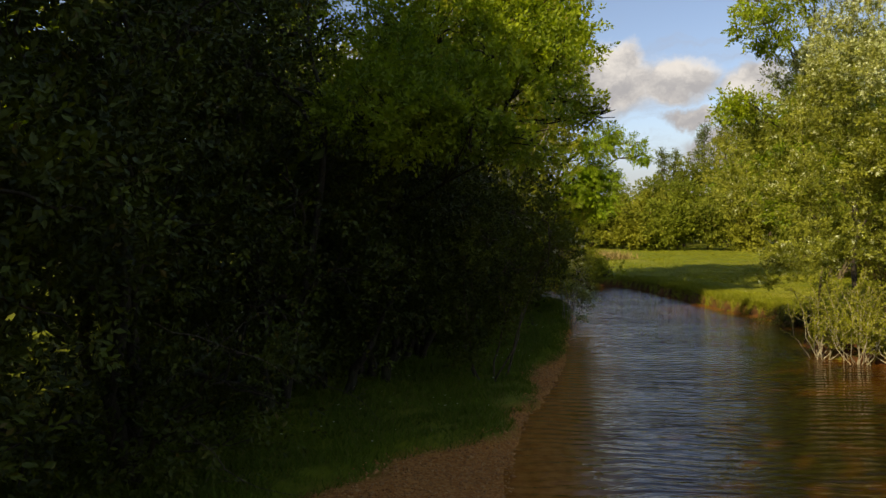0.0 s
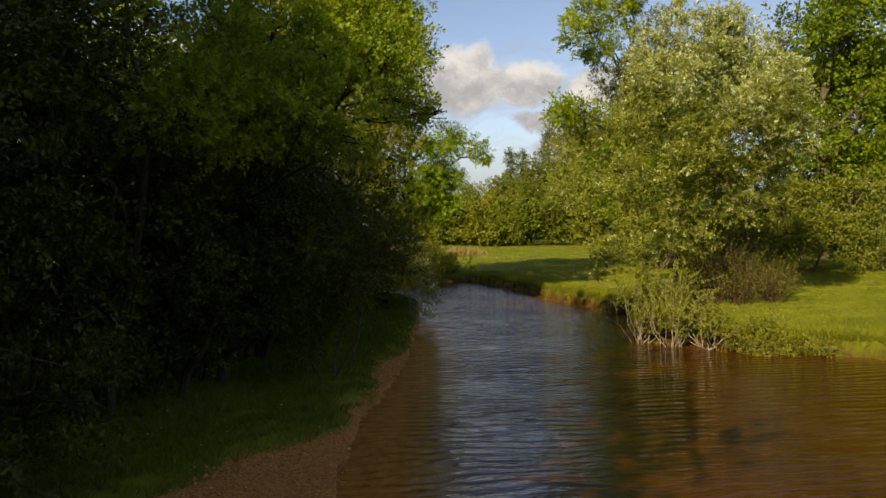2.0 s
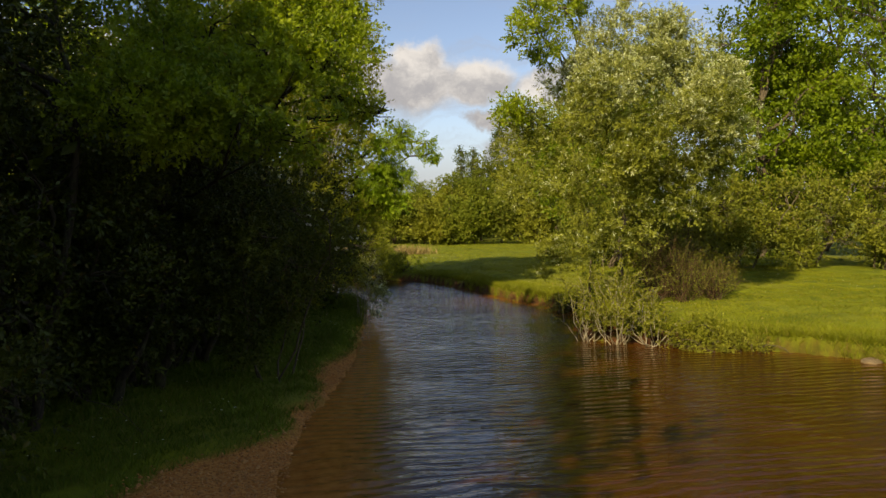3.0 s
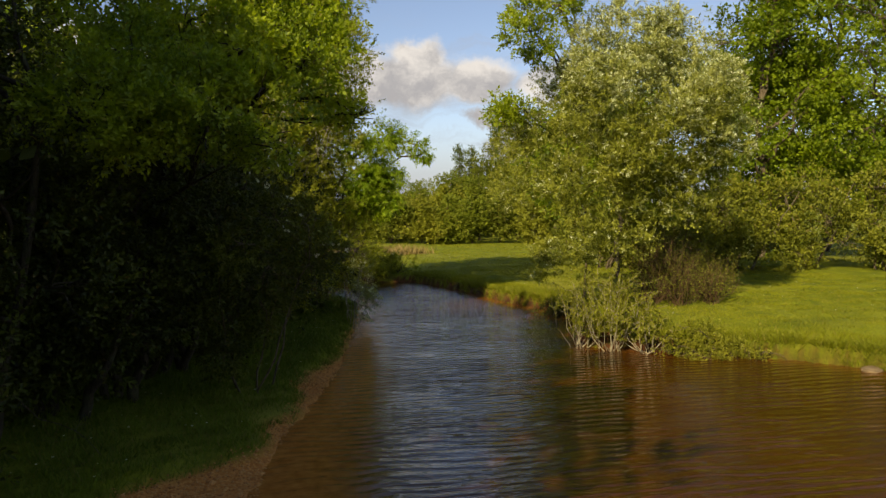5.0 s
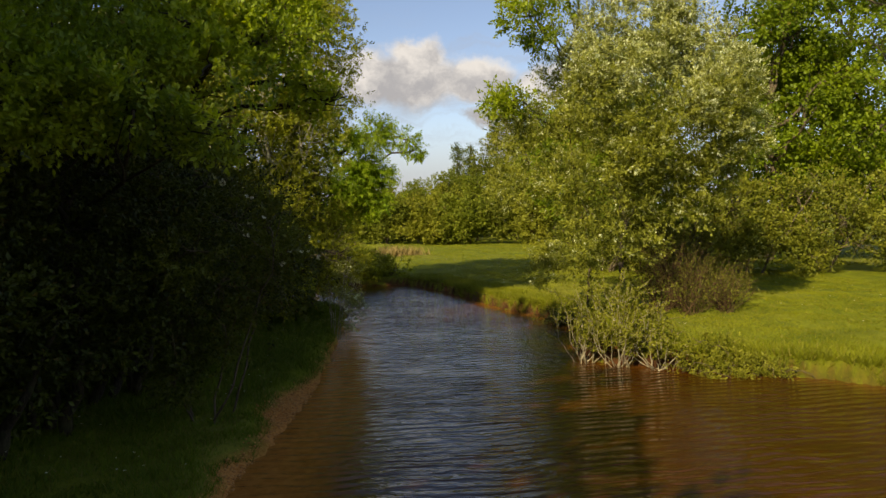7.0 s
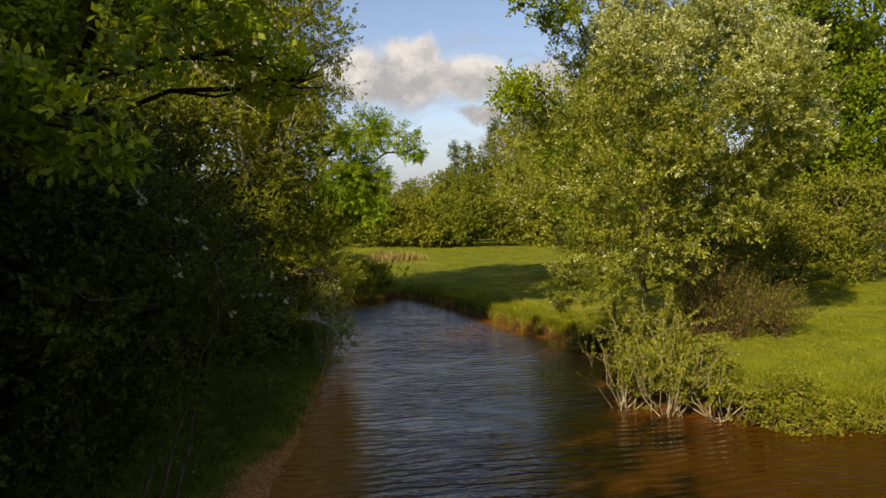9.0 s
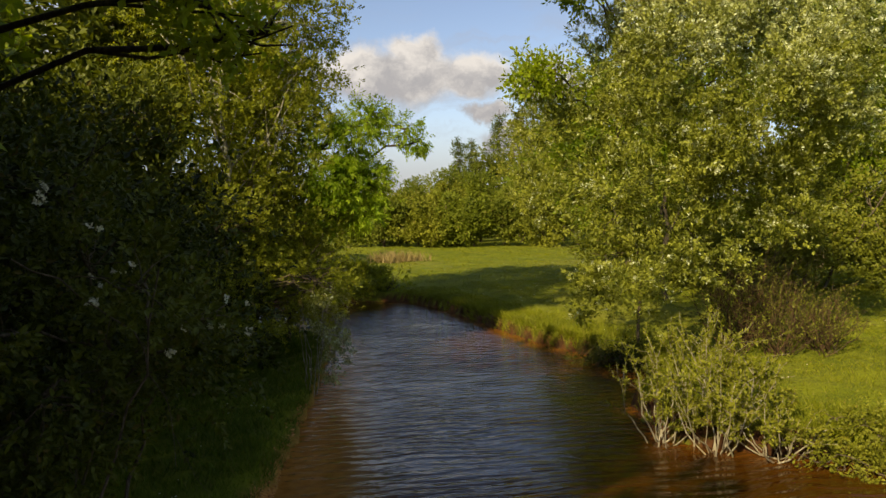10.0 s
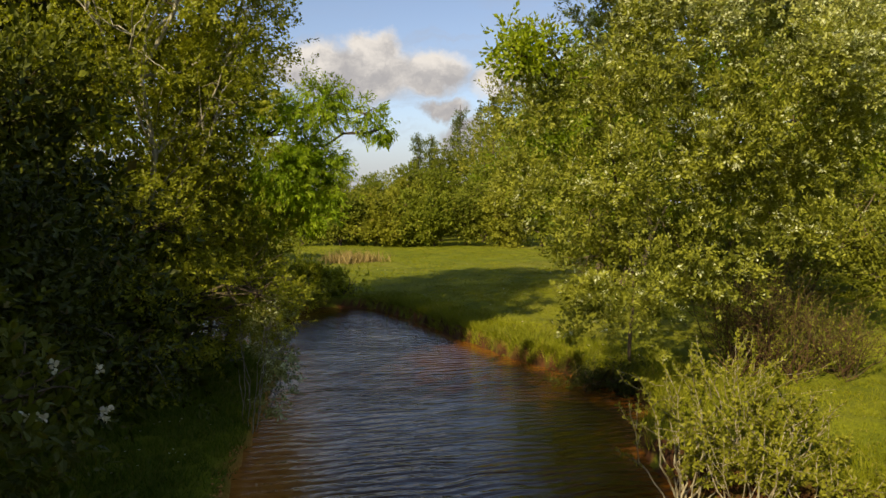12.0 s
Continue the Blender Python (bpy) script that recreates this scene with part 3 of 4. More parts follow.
# a slim birch and the bush under it
plant("birch_tree", 0.95, 17.8,
      [(0.2, 0, 3.3, 0.9), (0.9, -0.4, 3.6, 0.8), (0.0, 0.5, 4.6, 1.1), (1.2, 0.2, 4.7, 0.75), (-0.7, -0.5, 5.2, 1.1), (0.7, -0.6, 5.6, 0.9), (1.4, 0.0, 5.4, 0.6), (0.1, 0.2, 6.6, 1.1),
       (0.9, 0.3, 6.5, 0.75), (-1.2, 0.4, 3.9, 1.0), (-0.4, 0, 7.8, 1.1), (0.6, 0.2, 8.0, 0.9), (0.2, 0.8, 9.2, 1.0), (0.9, 1.0, 7.4, 0.9), (-0.9, 0.6, 6.4, 1.0), (0.3, 0.3, 10.0, 0.7),
       (1.2, 1.4, 6.2, 0.9), (1.3, 1.2, 7.4, 0.9), (0.9, 1.6, 8.6, 0.9), (1.3, 1.0, 5.4, 0.7), (1.45, -1.5, 5.9, 0.36), (0.7, -1.4, 6.0, 0.5), (0.0, -1.2, 4.4, 0.7), (0.0, -0.8, 2.6, 0.8), (0.7, 0.5, 3.7, 0.8), (1.1, 0.9, 3.3, 0.7), (1.2, 0.6, 4.4, 0.7), (0.5, 0.9, 2.6, 0.8)],
      "slim birch tree with pale trunk and airy small leaves", "tree", LEAF_BIRCH, BARK_BIRCH, 11500, 8, 0.050, 21, girth=0.05, top=(0.1, 0.2, 9.6), gaps=0.2, full=False, ratio=0.7, droop=0.25, thin=0.01)
plant("sallow_bush", 1.25, 18.0,
      [(-0.3, -2.6, 0.9, 0.7), (0.2, -1.6, 1.1, 0.8), (0.9, -0.7, 1.4, 0.8), (1.2, 0.2, 1.3, 0.7), (0.3, -0.4, 2.1, 0.9), (1.0, 0.6, 2.2, 0.75), (-0.3, -1.8, 2.1, 0.9), (0.1, 0.6, 2.9, 0.8),
       (1.35, 0.7, 0.7, 0.5), (1.2, -0.5, 0.8, 0.55), (1.1, -2.2, 1.4, 0.40), (1.3, -1.5, 1.3, 0.4)],
      "dark straggly bush hanging over the water's edge", "bush", LEAF_BIRCH, BARK, 4600, 8, 0.05, 22, full=False, girth=0.06, stems=4, spread=0.5, gaps=0.3, core=0.3, twigs=12, thin=0.009)

# pale sprays that trail at the water under the bush
for x, y, seed in ((2.28, 15.7, 67), (2.32, 16.25, 68), (2.55, 18.5, 69)):
    plant("sallow_spray", x, y, [(0.26, 0, 0.45, 0.22), (0.32, 0.0, 0.85, 0.26), (0.2, 0.1, 1.2, 0.26)], "pale grey-leaved sallow shoots trailing at the water", "shrub", LEAF_SILVER, BARK_GREY, 150, 8, 0.045, seed,
          girth=0.008, stems=4, spread=0.12, group="pale shoots at the waterline", full=False, droop=0.5, core=0.2, thin=0.005)

# an alder behind the birch
plant("alder_tree", 1.1, 19.7, cloud_of_lobes(37, 26, 1.35, 0.7, 1.0, 10.6, 0.85, 0.25), "tall green alder on the bank at the bend", "tree", LEAF_BIRCH, BARK, 5200, 8, 0.075, 37,
      girth=0.09, full=False, gaps=0.12, core=0.4)

plant("alder_tree", -0.2, 20.7, cloud_of_lobes(96, 24, 1.5, 0.6, 1.2, 10.2, 0.95, 0.2), "tall green alder on the bank at the bend", "tree", LEAF_BIRCH, BARK, 3600, 8, 0.11, 96,
      girth=0.09, full=False, gaps=0.05, core=0.3)

plant("alder_tree", 1.5, 21.0, cloud_of_lobes(98, 18, 0.9, 0.5, 0.8, 5.2, 0.8, 0.3), "tall green alder on the bank at the bend", "tree", LEAF_BIRCH, BARK, 2200, 7, 0.11, 98,
      girth=0.06, full=False, gaps=0.0, core=0.3, clump=0.5)

# a leafy bush that closes the bank behind the birch
plant("sallow_bush", 0.5, 20.2, cloud_of_lobes(97, 9, 1.1, 0.7, 0.3, 2.6, 0.7, 0.3), "leafy green bush between the trunks at the bend", "bush", LEAF_MID, BARK, 1500, 7, 0.10, 97, girth=0.03, stems=4, full=False, core=0.3, gaps=0.0, clump=0.5)

# the bright drooping tree at the bend
plant("crack_willow_tree", 1.9, 19.3,
      [(0.8, -1.0, 3.5, 0.5), (1.2, -1.3, 3.85, 0.42), (1.65, -1.3, 3.95, 0.3), (2.05, -1.4, 3.8, 0.2), (2.28, -1.4, 3.6, 0.13), (0.9, -1.2, 2.9, 0.5), (1.35, -1.2, 2.9, 0.42),
       (0.8, -1.3, 2.4, 0.36), (1.3, -1.2, 2.4, 0.3)],
      "bright lime-green tree with drooping sprays over the stream bend", "tree", LEAF_LIME, BARK, 3000, 10, 0.065, 23, girth=0.06, top=(0.6, -0.4, 4.2), droop=0.75, gaps=0.34, ratio=0.3, thin=0.009)

# low dark bushes where the stream bends out of view
for x, y, seed, high in ((3.9, 26.7, 24, 0.7), (3.1, 26.9, 25, 0.9), (2.0, 27.8, 26, 1.9), (0.2, 28.0, 27, 2.4), (4.4, 27.0, 30, 0.55)):
    plant("gorse_bush", x, y, cloud_of_lobes(seed, 7, 0.8, 0.6, 0.2, high - 0.3, 0.5, 0.4), "low dark green bush on the bank at the stream bend", "bush", LEAF_BIRCH, BARK, 700, 7, 0.09, seed,
          girth=0.03, stems=4, group="low bushes at the bend", full=False, core=0.3)

# ---- the far bank: goat willow on its point ----
WILLOW_LOW = [(-2.4, -0.4, 2.2, 0.9), (-2.2, -0.1, 3.3, 0.95), (-1.2, -0.9, 2.6, 1.0), (-1.3, -0.6, 4.0, 0.95), (0.0, -1.2, 3.4, 0.95), (1.1, -1.0, 3.8, 0.85),
              (2.0, -0.1, 3.6, 0.6), (-1.3, 1.3, 3.6, 1.2), (-1.9, -1.0, 1.5, 0.6), (-0.9, -0.8, 3.2, 0.85), (-1.3, -0.5, 1.2, 0.7), (-2.1, -0.3, 1.1, 0.55), (-0.5, -0.6, 1.9, 0.8), (1.2, -0.3, 2.6, 0.75), (2.0, 0.1, 2.8, 0.55), (0.5, -0.7, 2.4, 0.7), (0.9, 0.8, 3.2, 1.0), (2.2, 0.4, 3.4, 0.5), (1.75, 0.2, 3.7, 0.7), (1.5, 0.4, 3.0, 0.7), (1.0, -0.8, 3.1, 0.6), (-0.6, -0.4, 2.7, 0.7), (-0.1, -0.3, 3.0, 0.7), (0.3, 0.9, 2.4, 0.8)]
WILLOW_HIGH = [(-1.3, 0.2, 4.80, 0.75), (-0.2, -1.0, 4.40, 1.0), (-0.6, -0.4, 5.30, 0.9), (-0.5, 0.2, 6.10, 0.7), (0.3, 0.0, 5.90, 0.8), (1.0, -0.6, 4.90, 1.0), (1.9, -0.3, 4.10, 0.95),
               (1.7, 0.5, 4.80, 0.8), (0.2, 1.2, 4.30, 1.3), (1.2, -1.1, 4.20, 0.85), (-1.1, -0.8, 4.70, 0.75), (1.0, 0.8, 5.10, 0.9), (2.3, 0.2, 4.30, 0.55), (0.6, 0.6, 5.70, 0.6), (-0.9, 0.8, 4.30, 1.0), (0.0, -0.2, 5.6, 0.9), (0.6, -0.1, 5.5, 0.85), (-0.5, 0.2, 5.5, 0.8), (1.35, 0.1, 5.1, 0.8)]
willow = plant("goat_willow_tree", 8.3, 15.6, WILLOW_LOW + WILLOW_HIGH, "goat willow with grey-green silvery leaves on the bank", "tree", LEAF_SALLOW, BARK, 10, 4, 0.06, 31,
               girth=0.085, stems=8, spread=0.45, top=(0, 0, 5.4), twigs=9)
bpy.data.objects.remove(willow.children[1])
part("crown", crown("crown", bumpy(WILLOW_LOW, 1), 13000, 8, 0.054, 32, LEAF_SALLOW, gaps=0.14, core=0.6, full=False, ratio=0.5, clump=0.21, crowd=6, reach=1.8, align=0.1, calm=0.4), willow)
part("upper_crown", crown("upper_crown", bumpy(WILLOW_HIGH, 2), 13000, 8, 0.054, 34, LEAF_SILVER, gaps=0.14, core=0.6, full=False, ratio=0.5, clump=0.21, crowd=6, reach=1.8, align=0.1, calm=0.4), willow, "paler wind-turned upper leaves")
plant("oak_tree", 7.75, 16.9,
      [(-2.55, -1.9, 4.1, 0.2), (-2.2, -1.8, 4.2, 0.24), (-2.1, -1.7, 5.75, 0.24), (-1.9, -1.6, 6.2, 0.28), (-1.5, -1.4, 5.6, 0.3), (-1.0, -1.1, 6.5, 0.36), (-0.8, -1.1, 6.9, 0.32)],
      "young oak growing up through the willow", "tree", LEAF_OAK, BARK, 1100, 8, 0.075, 38, clump=0.34, crowd=12, girth=0.03, top=(-0.9, -1.0, 6.4), gaps=0.2, full=False)
plant("oak_tree", 10.6, 21.2,
      [(-0.6, 0, 5.6, 0.9), (0.6, 0.2, 6.0, 1.0), (1.9, 0.3, 5.6, 1.1), (-0.9, 0.4, 4.4, 1.0), (0.4, 0.2, 4.2, 1.2), (1.8, 0, 4.0, 1.2), (1.2, -0.3, 2.8, 1.0), (-0.4, 0, 3.0, 1.0)],
      "oak tree standing behind the willow on the meadow", "tree", LEAF_WOOD, BARK_SHADE_DARK, 3000, 7, 0.09, 33, girth=0.09, gaps=0.3, full=False)
# saplings with pale bare stems at the water's edge
def wand_bush(name, x, y, label, seed, stems, high, reach, girth, leaf_mat, bark, leaf, pairs, group, bare=0.35, fork=3, lean=(0.0, 0.0)):
    """A shrub of slender wands that rise and bow out from one foot, forked, with leaves along their upper part."""
    ob = thing(name, x, y, on_ground(x, y), label, "shrub", group)
    r = np.random.default_rng(seed)
    base, along = [], []
    for which in range(stems):
        tb = Tubes(seed * 100 + which)
        a = r.uniform(0, 6.28)
        out = reach * math.sqrt(r.random())
        tip = np.array((out * math.cos(a) + lean[0], out * math.sin(a) + lean[1], high * r.uniform(0.55, 1.0) * (1 - 0.35 * (out / reach) ** 2)))
        foot = np.array((*r.normal(0, reach * 0.16, 2), -0.05))
        wand = tb.bend(foot, tip, 9, 0.07)
        bow = np.sin(np.linspace(0, math.pi, 9))[:, None] * (tip - foot) * (0.16, 0.16, 0) * r.uniform(0.3, 2.2)
        wand = wand + bow
        g = girth * r.uniform(0.6, 1.2)
        tb.line(wand, g, g * 0.3, 5)
        lines = [wand[3:]]
        for k in range(fork):
            at = wand[r.integers(3, 8)]
            twig = tb.bend(at, at + (tip - foot) * r.uniform(0.18, 0.34) + r.normal(size=3) * (0.16, 0.16, 0.08) * high, 5, 0.1)
            tb.line(twig, g * 0.45, g * 0.2, 4)
            lines.append(twig)
        for line in lines:
            t = r.uniform(bare if line is lines[0] else 0.1, 1.0, pairs) * (len(line) - 1.001)
            k = t.astype(int)
            base.append(line[k] + (line[k + 1] - line[k]) * (t - k)[:, None])
            along.append(unit(line[k + 1] - line[k]) * 0.5 + r.normal(size=(pairs, 3)) * 0.6)
        part("stem", tb.mesh("stem", bark), ob)
    base, along = np.concatenate(base), np.concatenate(along)
    n = len(base)
    size = leaf * r.uniform(0.6, 1.25, n)
    v, f = leaves(base, along, np.array((0, 0, 1.0)) + 0.5 * r.normal(size=(n, 3)), size, size * 0.46, False)
    part("foliage", mesh("foliage", v, f, leaf_mat), ob)
    return ob


for x, y, seed, stems, high, reach in ((6.0, 12.75, 41, 15, 1.25, 0.50), (6.4, 12.35, 42, 16, 1.10, 0.50), (6.9, 12.05, 43, 14, 0.80, 0.50), (6.6, 12.95, 44, 17, 1.35, 0.55), (7.0, 12.6, 45, 14, 0.9, 0.5)):
    wand_bush("sallow_sapling", x, y, "young sallow with pale bare stems and yellow-green leaves at the water", seed, stems, high, reach, 0.010, LEAF_SAPLING, BARK_GREY, 0.046, 48, "saplings at the water's edge", lean=(-0.12, -0.1))
for x, y, seed in ((7.25, 11.62, 48), (7.6, 11.5, 49), (7.95, 11.42, 50), (8.3, 11.28, 39), (7.7, 11.85, 40)):
    plant("waterside_herb", x, y, [(0, -0.1, 0.08, 0.2), (0.25, 0.1, 0.06, 0.18), (-0.2, 0.05, 0.12, 0.2), (0.05, -0.25, 0.0, 0.14)], "low leafy green plants on the bank edge", "plant", LEAF_SAPLING, BARK, 200, 6, 0.036, seed,
          girth=0.005, stems=3, spread=0.2, group="low bank plants", core=0.2, twigs=3, thin=0.005)
# a tussock that overhangs the water, the willow's shade put into its dark leaf colour
plant("sedge_tussock", 7.3, 16.75, [(-0.25, -0.1, 0.05, 0.32), (0.1, -0.3, 0.1, 0.34), (-0.45, 0.25, 0.05, 0.28), (0.3, -0.5, 0.05, 0.3)], "dark shaded leafy tussock overhanging the water", "plant", LEAF_SHADE_DARK, BARK, 700, 8, 0.06, 95,
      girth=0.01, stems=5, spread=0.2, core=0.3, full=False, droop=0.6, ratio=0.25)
# brown twiggy shrubs under the willow
for x, y, seed, high, reach in ((9.9, 15.1, 46, 0.95, 0.65), (10.35, 15.8, 47, 1.05, 0.6), (9.3, 15.3, 35, 1.25, 0.7), (9.7, 16.5, 36, 1.9, 0.8), (8.8, 15.8, 34, 1.7, 0.7), (9.3, 16.0, 39, 2.0, 0.8)):
    wand_bush("dogwood_shrub", x, y, "brown twiggy half-bare shrub with few green leaves", seed, 36, high, reach, 0.008, LEAF_HEDGE, BARK_RED, 0.042, 7, "brown twiggy shrubs", bare=0.2, fork=5)

# ---- the meadow's edge: hedge and oaks ----
for k, (x, y, rx, high) in enumerate(((13.2, 22.6, 1.7, 2.3), (15.4, 22.6, 1.7, 2.9), (17.6, 22.0, 1.8, 3.0), (19.6, 21.0, 1.8, 3.2), (11.6, 24.6, 1.8, 2.6))):
    plant("bramble_bush", x, y, cloud_of_lobes(70 + k, 10, rx, rx * 0.8, 0.4, high - 0.4, 0.8, 0.5), "tangled green bramble and thorn bush of the hedge", "bush", LEAF_HEDGE, BARK, 1900, 6, 0.115, 70 + k, clump=0.45, crowd=16,
          girth=0.05, stems=4, spread=0.5, group="hedge bushes", full=False, core=0.3, gaps=0.3, twigs=10)
for k, (x, y, rx, high) in enumerate(((13.6, 29.5, 2.4, 8.0), (19.6, 27.4, 3.0, 14.0), (23.4, 24.6, 3.4, 15.0), (25.5, 31.0, 3.8, 17.0))):
    plant("oak_tree", x, y, cloud_of_lobes(80 + k, 46, rx, rx, 1.8, high - 1.0, 1.15, 0.4), "large oak in full green leaf behind the hedge", "tree", LEAF_WOOD, BARK, 6400, 6, 0.16, 80 + k, clump=0.6, crowd=18, ratio=0.7,
          girth=0.2, group="oaks behind the hedge", full=False, gaps=0.08, core=0.5)

# ---- distance: bushes, trees and firs past the meadow ----
def skyline(bearing):
    """How high, in degrees over the eye, the wooded slope stands along a bearing."""
    return float(np.interp(bearing, (3, 7, 9.6, 11.2, 12.4, 15, 18, 24), (1.6, 1.9, 2.4, 2.6, 4.4, 6.0, 7.3, 8.5)))


def slope_tree(bearing, away, high, wide, seed):
    x, y = 2.0 + away * math.sin(radians(bearing)), 5.0 + away * math.cos(radians(bearing))
    big = high > 4.5
    lobes = cloud_of_lobes(seed, 15, wide * 0.8, wide * 0.7, high * 0.18, high * 0.78, 0.30 * wide + 0.08 * high, 0.75) + [(0, 0, high * 0.84, high * 0.16 + 0.1, 0.9)]
    plant("hedgerow_tree" if big else "hedgerow_bush", x, y, lobes,
          "rounded sunlit green tree past the meadow" if big else "rounded sunlit green bush past the meadow", "tree" if big else "bush",
          (LEAF_FAR, LEAF_FAR_OLIVE, LEAF_FAR_GOLD, LEAF_FAR)[seed % 4], BARK, 1450, 6, 0.15, seed, clump=0.5, crowd=12, ratio=0.78,
          girth=0.1, group="distant trees and bushes", full=False, gaps=0.06, core=0.7, twigs=2)


count = 0
for away, share, step_b, wide in ((43.0, 0.24, 2.5, 1.35), (49.0, 0.58, 2.9, 1.9), (56.0, 0.88, 3.1, 2.3)):
    for b in np.arange(4.0 + count % 3, 21.6, step_b):
        jig = math.sin(count * 7.3)
        slope_tree(b + 0.4 * jig, away + 1.6 * math.sin(count * 3.1), 2.35 + away * math.tan(radians(skyline(b))) * (share + 0.08 * jig), wide * (1 + 0.15 * jig), 100 + count)
        count += 1
for b, away, high, wide in ((9.5, 82.0, 6.1, 3.0), (6.0, 86.0, 5.2, 3.2), (13.3, 62.0, 6.0, 2.0), (16.8, 62.0, 9.2, 2.4), (19.0, 62.0, 10.4, 2.6)):
    slope_tree(b, away, high, wide, 100 + count)
    count += 1


def fir(x, y, high, seed):
    """A fir: a straight stem and whorls of sloping boughs."""
    ob = thing("fir_tree", x, y, on_ground(x, y), "dark green conifer standing above the distant trees", "tree", "distant firs")
    tb = Tubes(seed)
    tb.line([(0, 0, -0.2), (0, 0, high * 0.5), (0, 0, high)], 0.16, 0.02, 7)
    r = np.random.default_rng(seed)
    lobes = []
    for h in np.arange(0.12, 0.98, 0.035):
        reach = (1 - h) * high * 0.27 + 0.10
        for a in r.uniform(0, 6.28, 6):
            tip = np.array((math.cos(a) * reach, math.sin(a) * reach, high * h - reach * 0.12))
            tb.line(tb.bend((0, 0, high * h), tip, 4, 0.03), 0.025, 0.008, 4)
            lobes += [(*(tip * (f, f, 1)), 0.16 + 0.16 * (1 - h), 0.6) for f in (0.35, 0.65, 0.95)]
    part("trunk", tb.mesh("trunk", BARK), ob)
    part("crown", crown("crown", lobes, 1200, 6, 0.21, seed, LEAF_FIR, 0.2, 0.0, 0.2, False, 0.34), ob)


for k, (b, away, high) in enumerate(((12.55, 64, 8.3), (13.6, 66, 8.6), (15.75, 64, 10.9), (17.3, 66, 11.6), (18.3, 66, 12.2), (19.4, 65, 12.2), (21.0, 64, 12.4))):
    x, y = 2.0 + away * math.sin(radians(b)), 5.0 + away * math.cos(radians(b))
    fir(x, y, high, 140 + k)


# ---- trees added behind and beside the path to keep the bank in shade ----
for k, (x, y, rx, high) in enumerate(((-6.6, 5.2, 2.3, 11.4), (-4.3, -1.4, 2.0, 7.4), (-5.6, -4.6, 2.5, 7.6), (-6.4, 0.4, 1.8, 8.6), (-7.5, -8.0, 2.6, 8.0), (-6.3, 2.4, 1.6, 7.4), (-8.0, 10.0, 2.6, 8.4), (-6.5, 14.0, 2.6, 8.0), (-5.0, 19.5, 2.6, 8.0), (-7.5, 27.5, 2.6, 9.0),
                                       (-3.5, 30.5, 2.2, 7.5), (1.0, -9.5, 3, 8), (6.0, -11, 3, 8), (11.5, -12.5, 3, 8.5), (17, -13, 3, 8.5), (25, -6, 3, 10), (28, 6, 3, 10))):
    plant("bank_oak_tree", x, y, cloud_of_lobes(160 + k, 16, rx, rx, 1.4, high - 1.2, 1.35, 0.3), "tall leafy oak closing the wooded bank", "tree", LEAF_OAK, BARK, 560, 5, 0.42, 160 + k,
          girth=0.24, group="tall trees of the bank", full=False, gaps=0.15, core=0.4, twigs=3)


# unseen high crown, added to shade the left side of the leaning oak
plant("bank_oak_tree", -5.25, 3.3, cloud_of_lobes(181, 16, 0.65, 0.65, 4.6, 8.4, 0.75, 0.2), "tall leafy oak closing the wooded bank", "tree", LEAF_OAK, BARK, 2600, 7, 0.15, 181,
      girth=0.16, group="tall trees of the bank", full=False, gaps=0.0, core=0.4, twigs=3)


# ---- ground cover ----
def blades(name, x, y, high, wide, seed, mat, label, lean=0.5, dz=0.0):
    """Grass: one pointed blade per place."""
    r = np.random.default_rng(seed)
    z = land(x, y)[0] + dz
    n = len(x)
    a = r.uniform(0, 6.28, n)
    h, b = high * r.uniform(0.5, 1.3, n), wide * r.uniform(0.7, 1.3, n)
    foot = np.stack((x, y, z - 0.01), 1)
    side = np.stack((np.cos(a), np.sin(a), 0 * a), 1) * b[:, None] / 2
    tip = foot + np.stack((lean * h * r.normal(size=n), lean * h * r.normal(size=n), h), 1)
    v = np.stack((foot - side, foot + side, tip), 1).reshape(-1, 3)
    return tagged(new(name, mesh(name, v, np.arange(n * 3).reshape(-1, 3), mat)), label, "grass", kind="stuff")


def scatter(n, x0, x1, y0, y1, seed):
    r = np.random.default_rng(seed)
    return r.uniform(x0, x1, n), r.uniform(y0, y1, n)


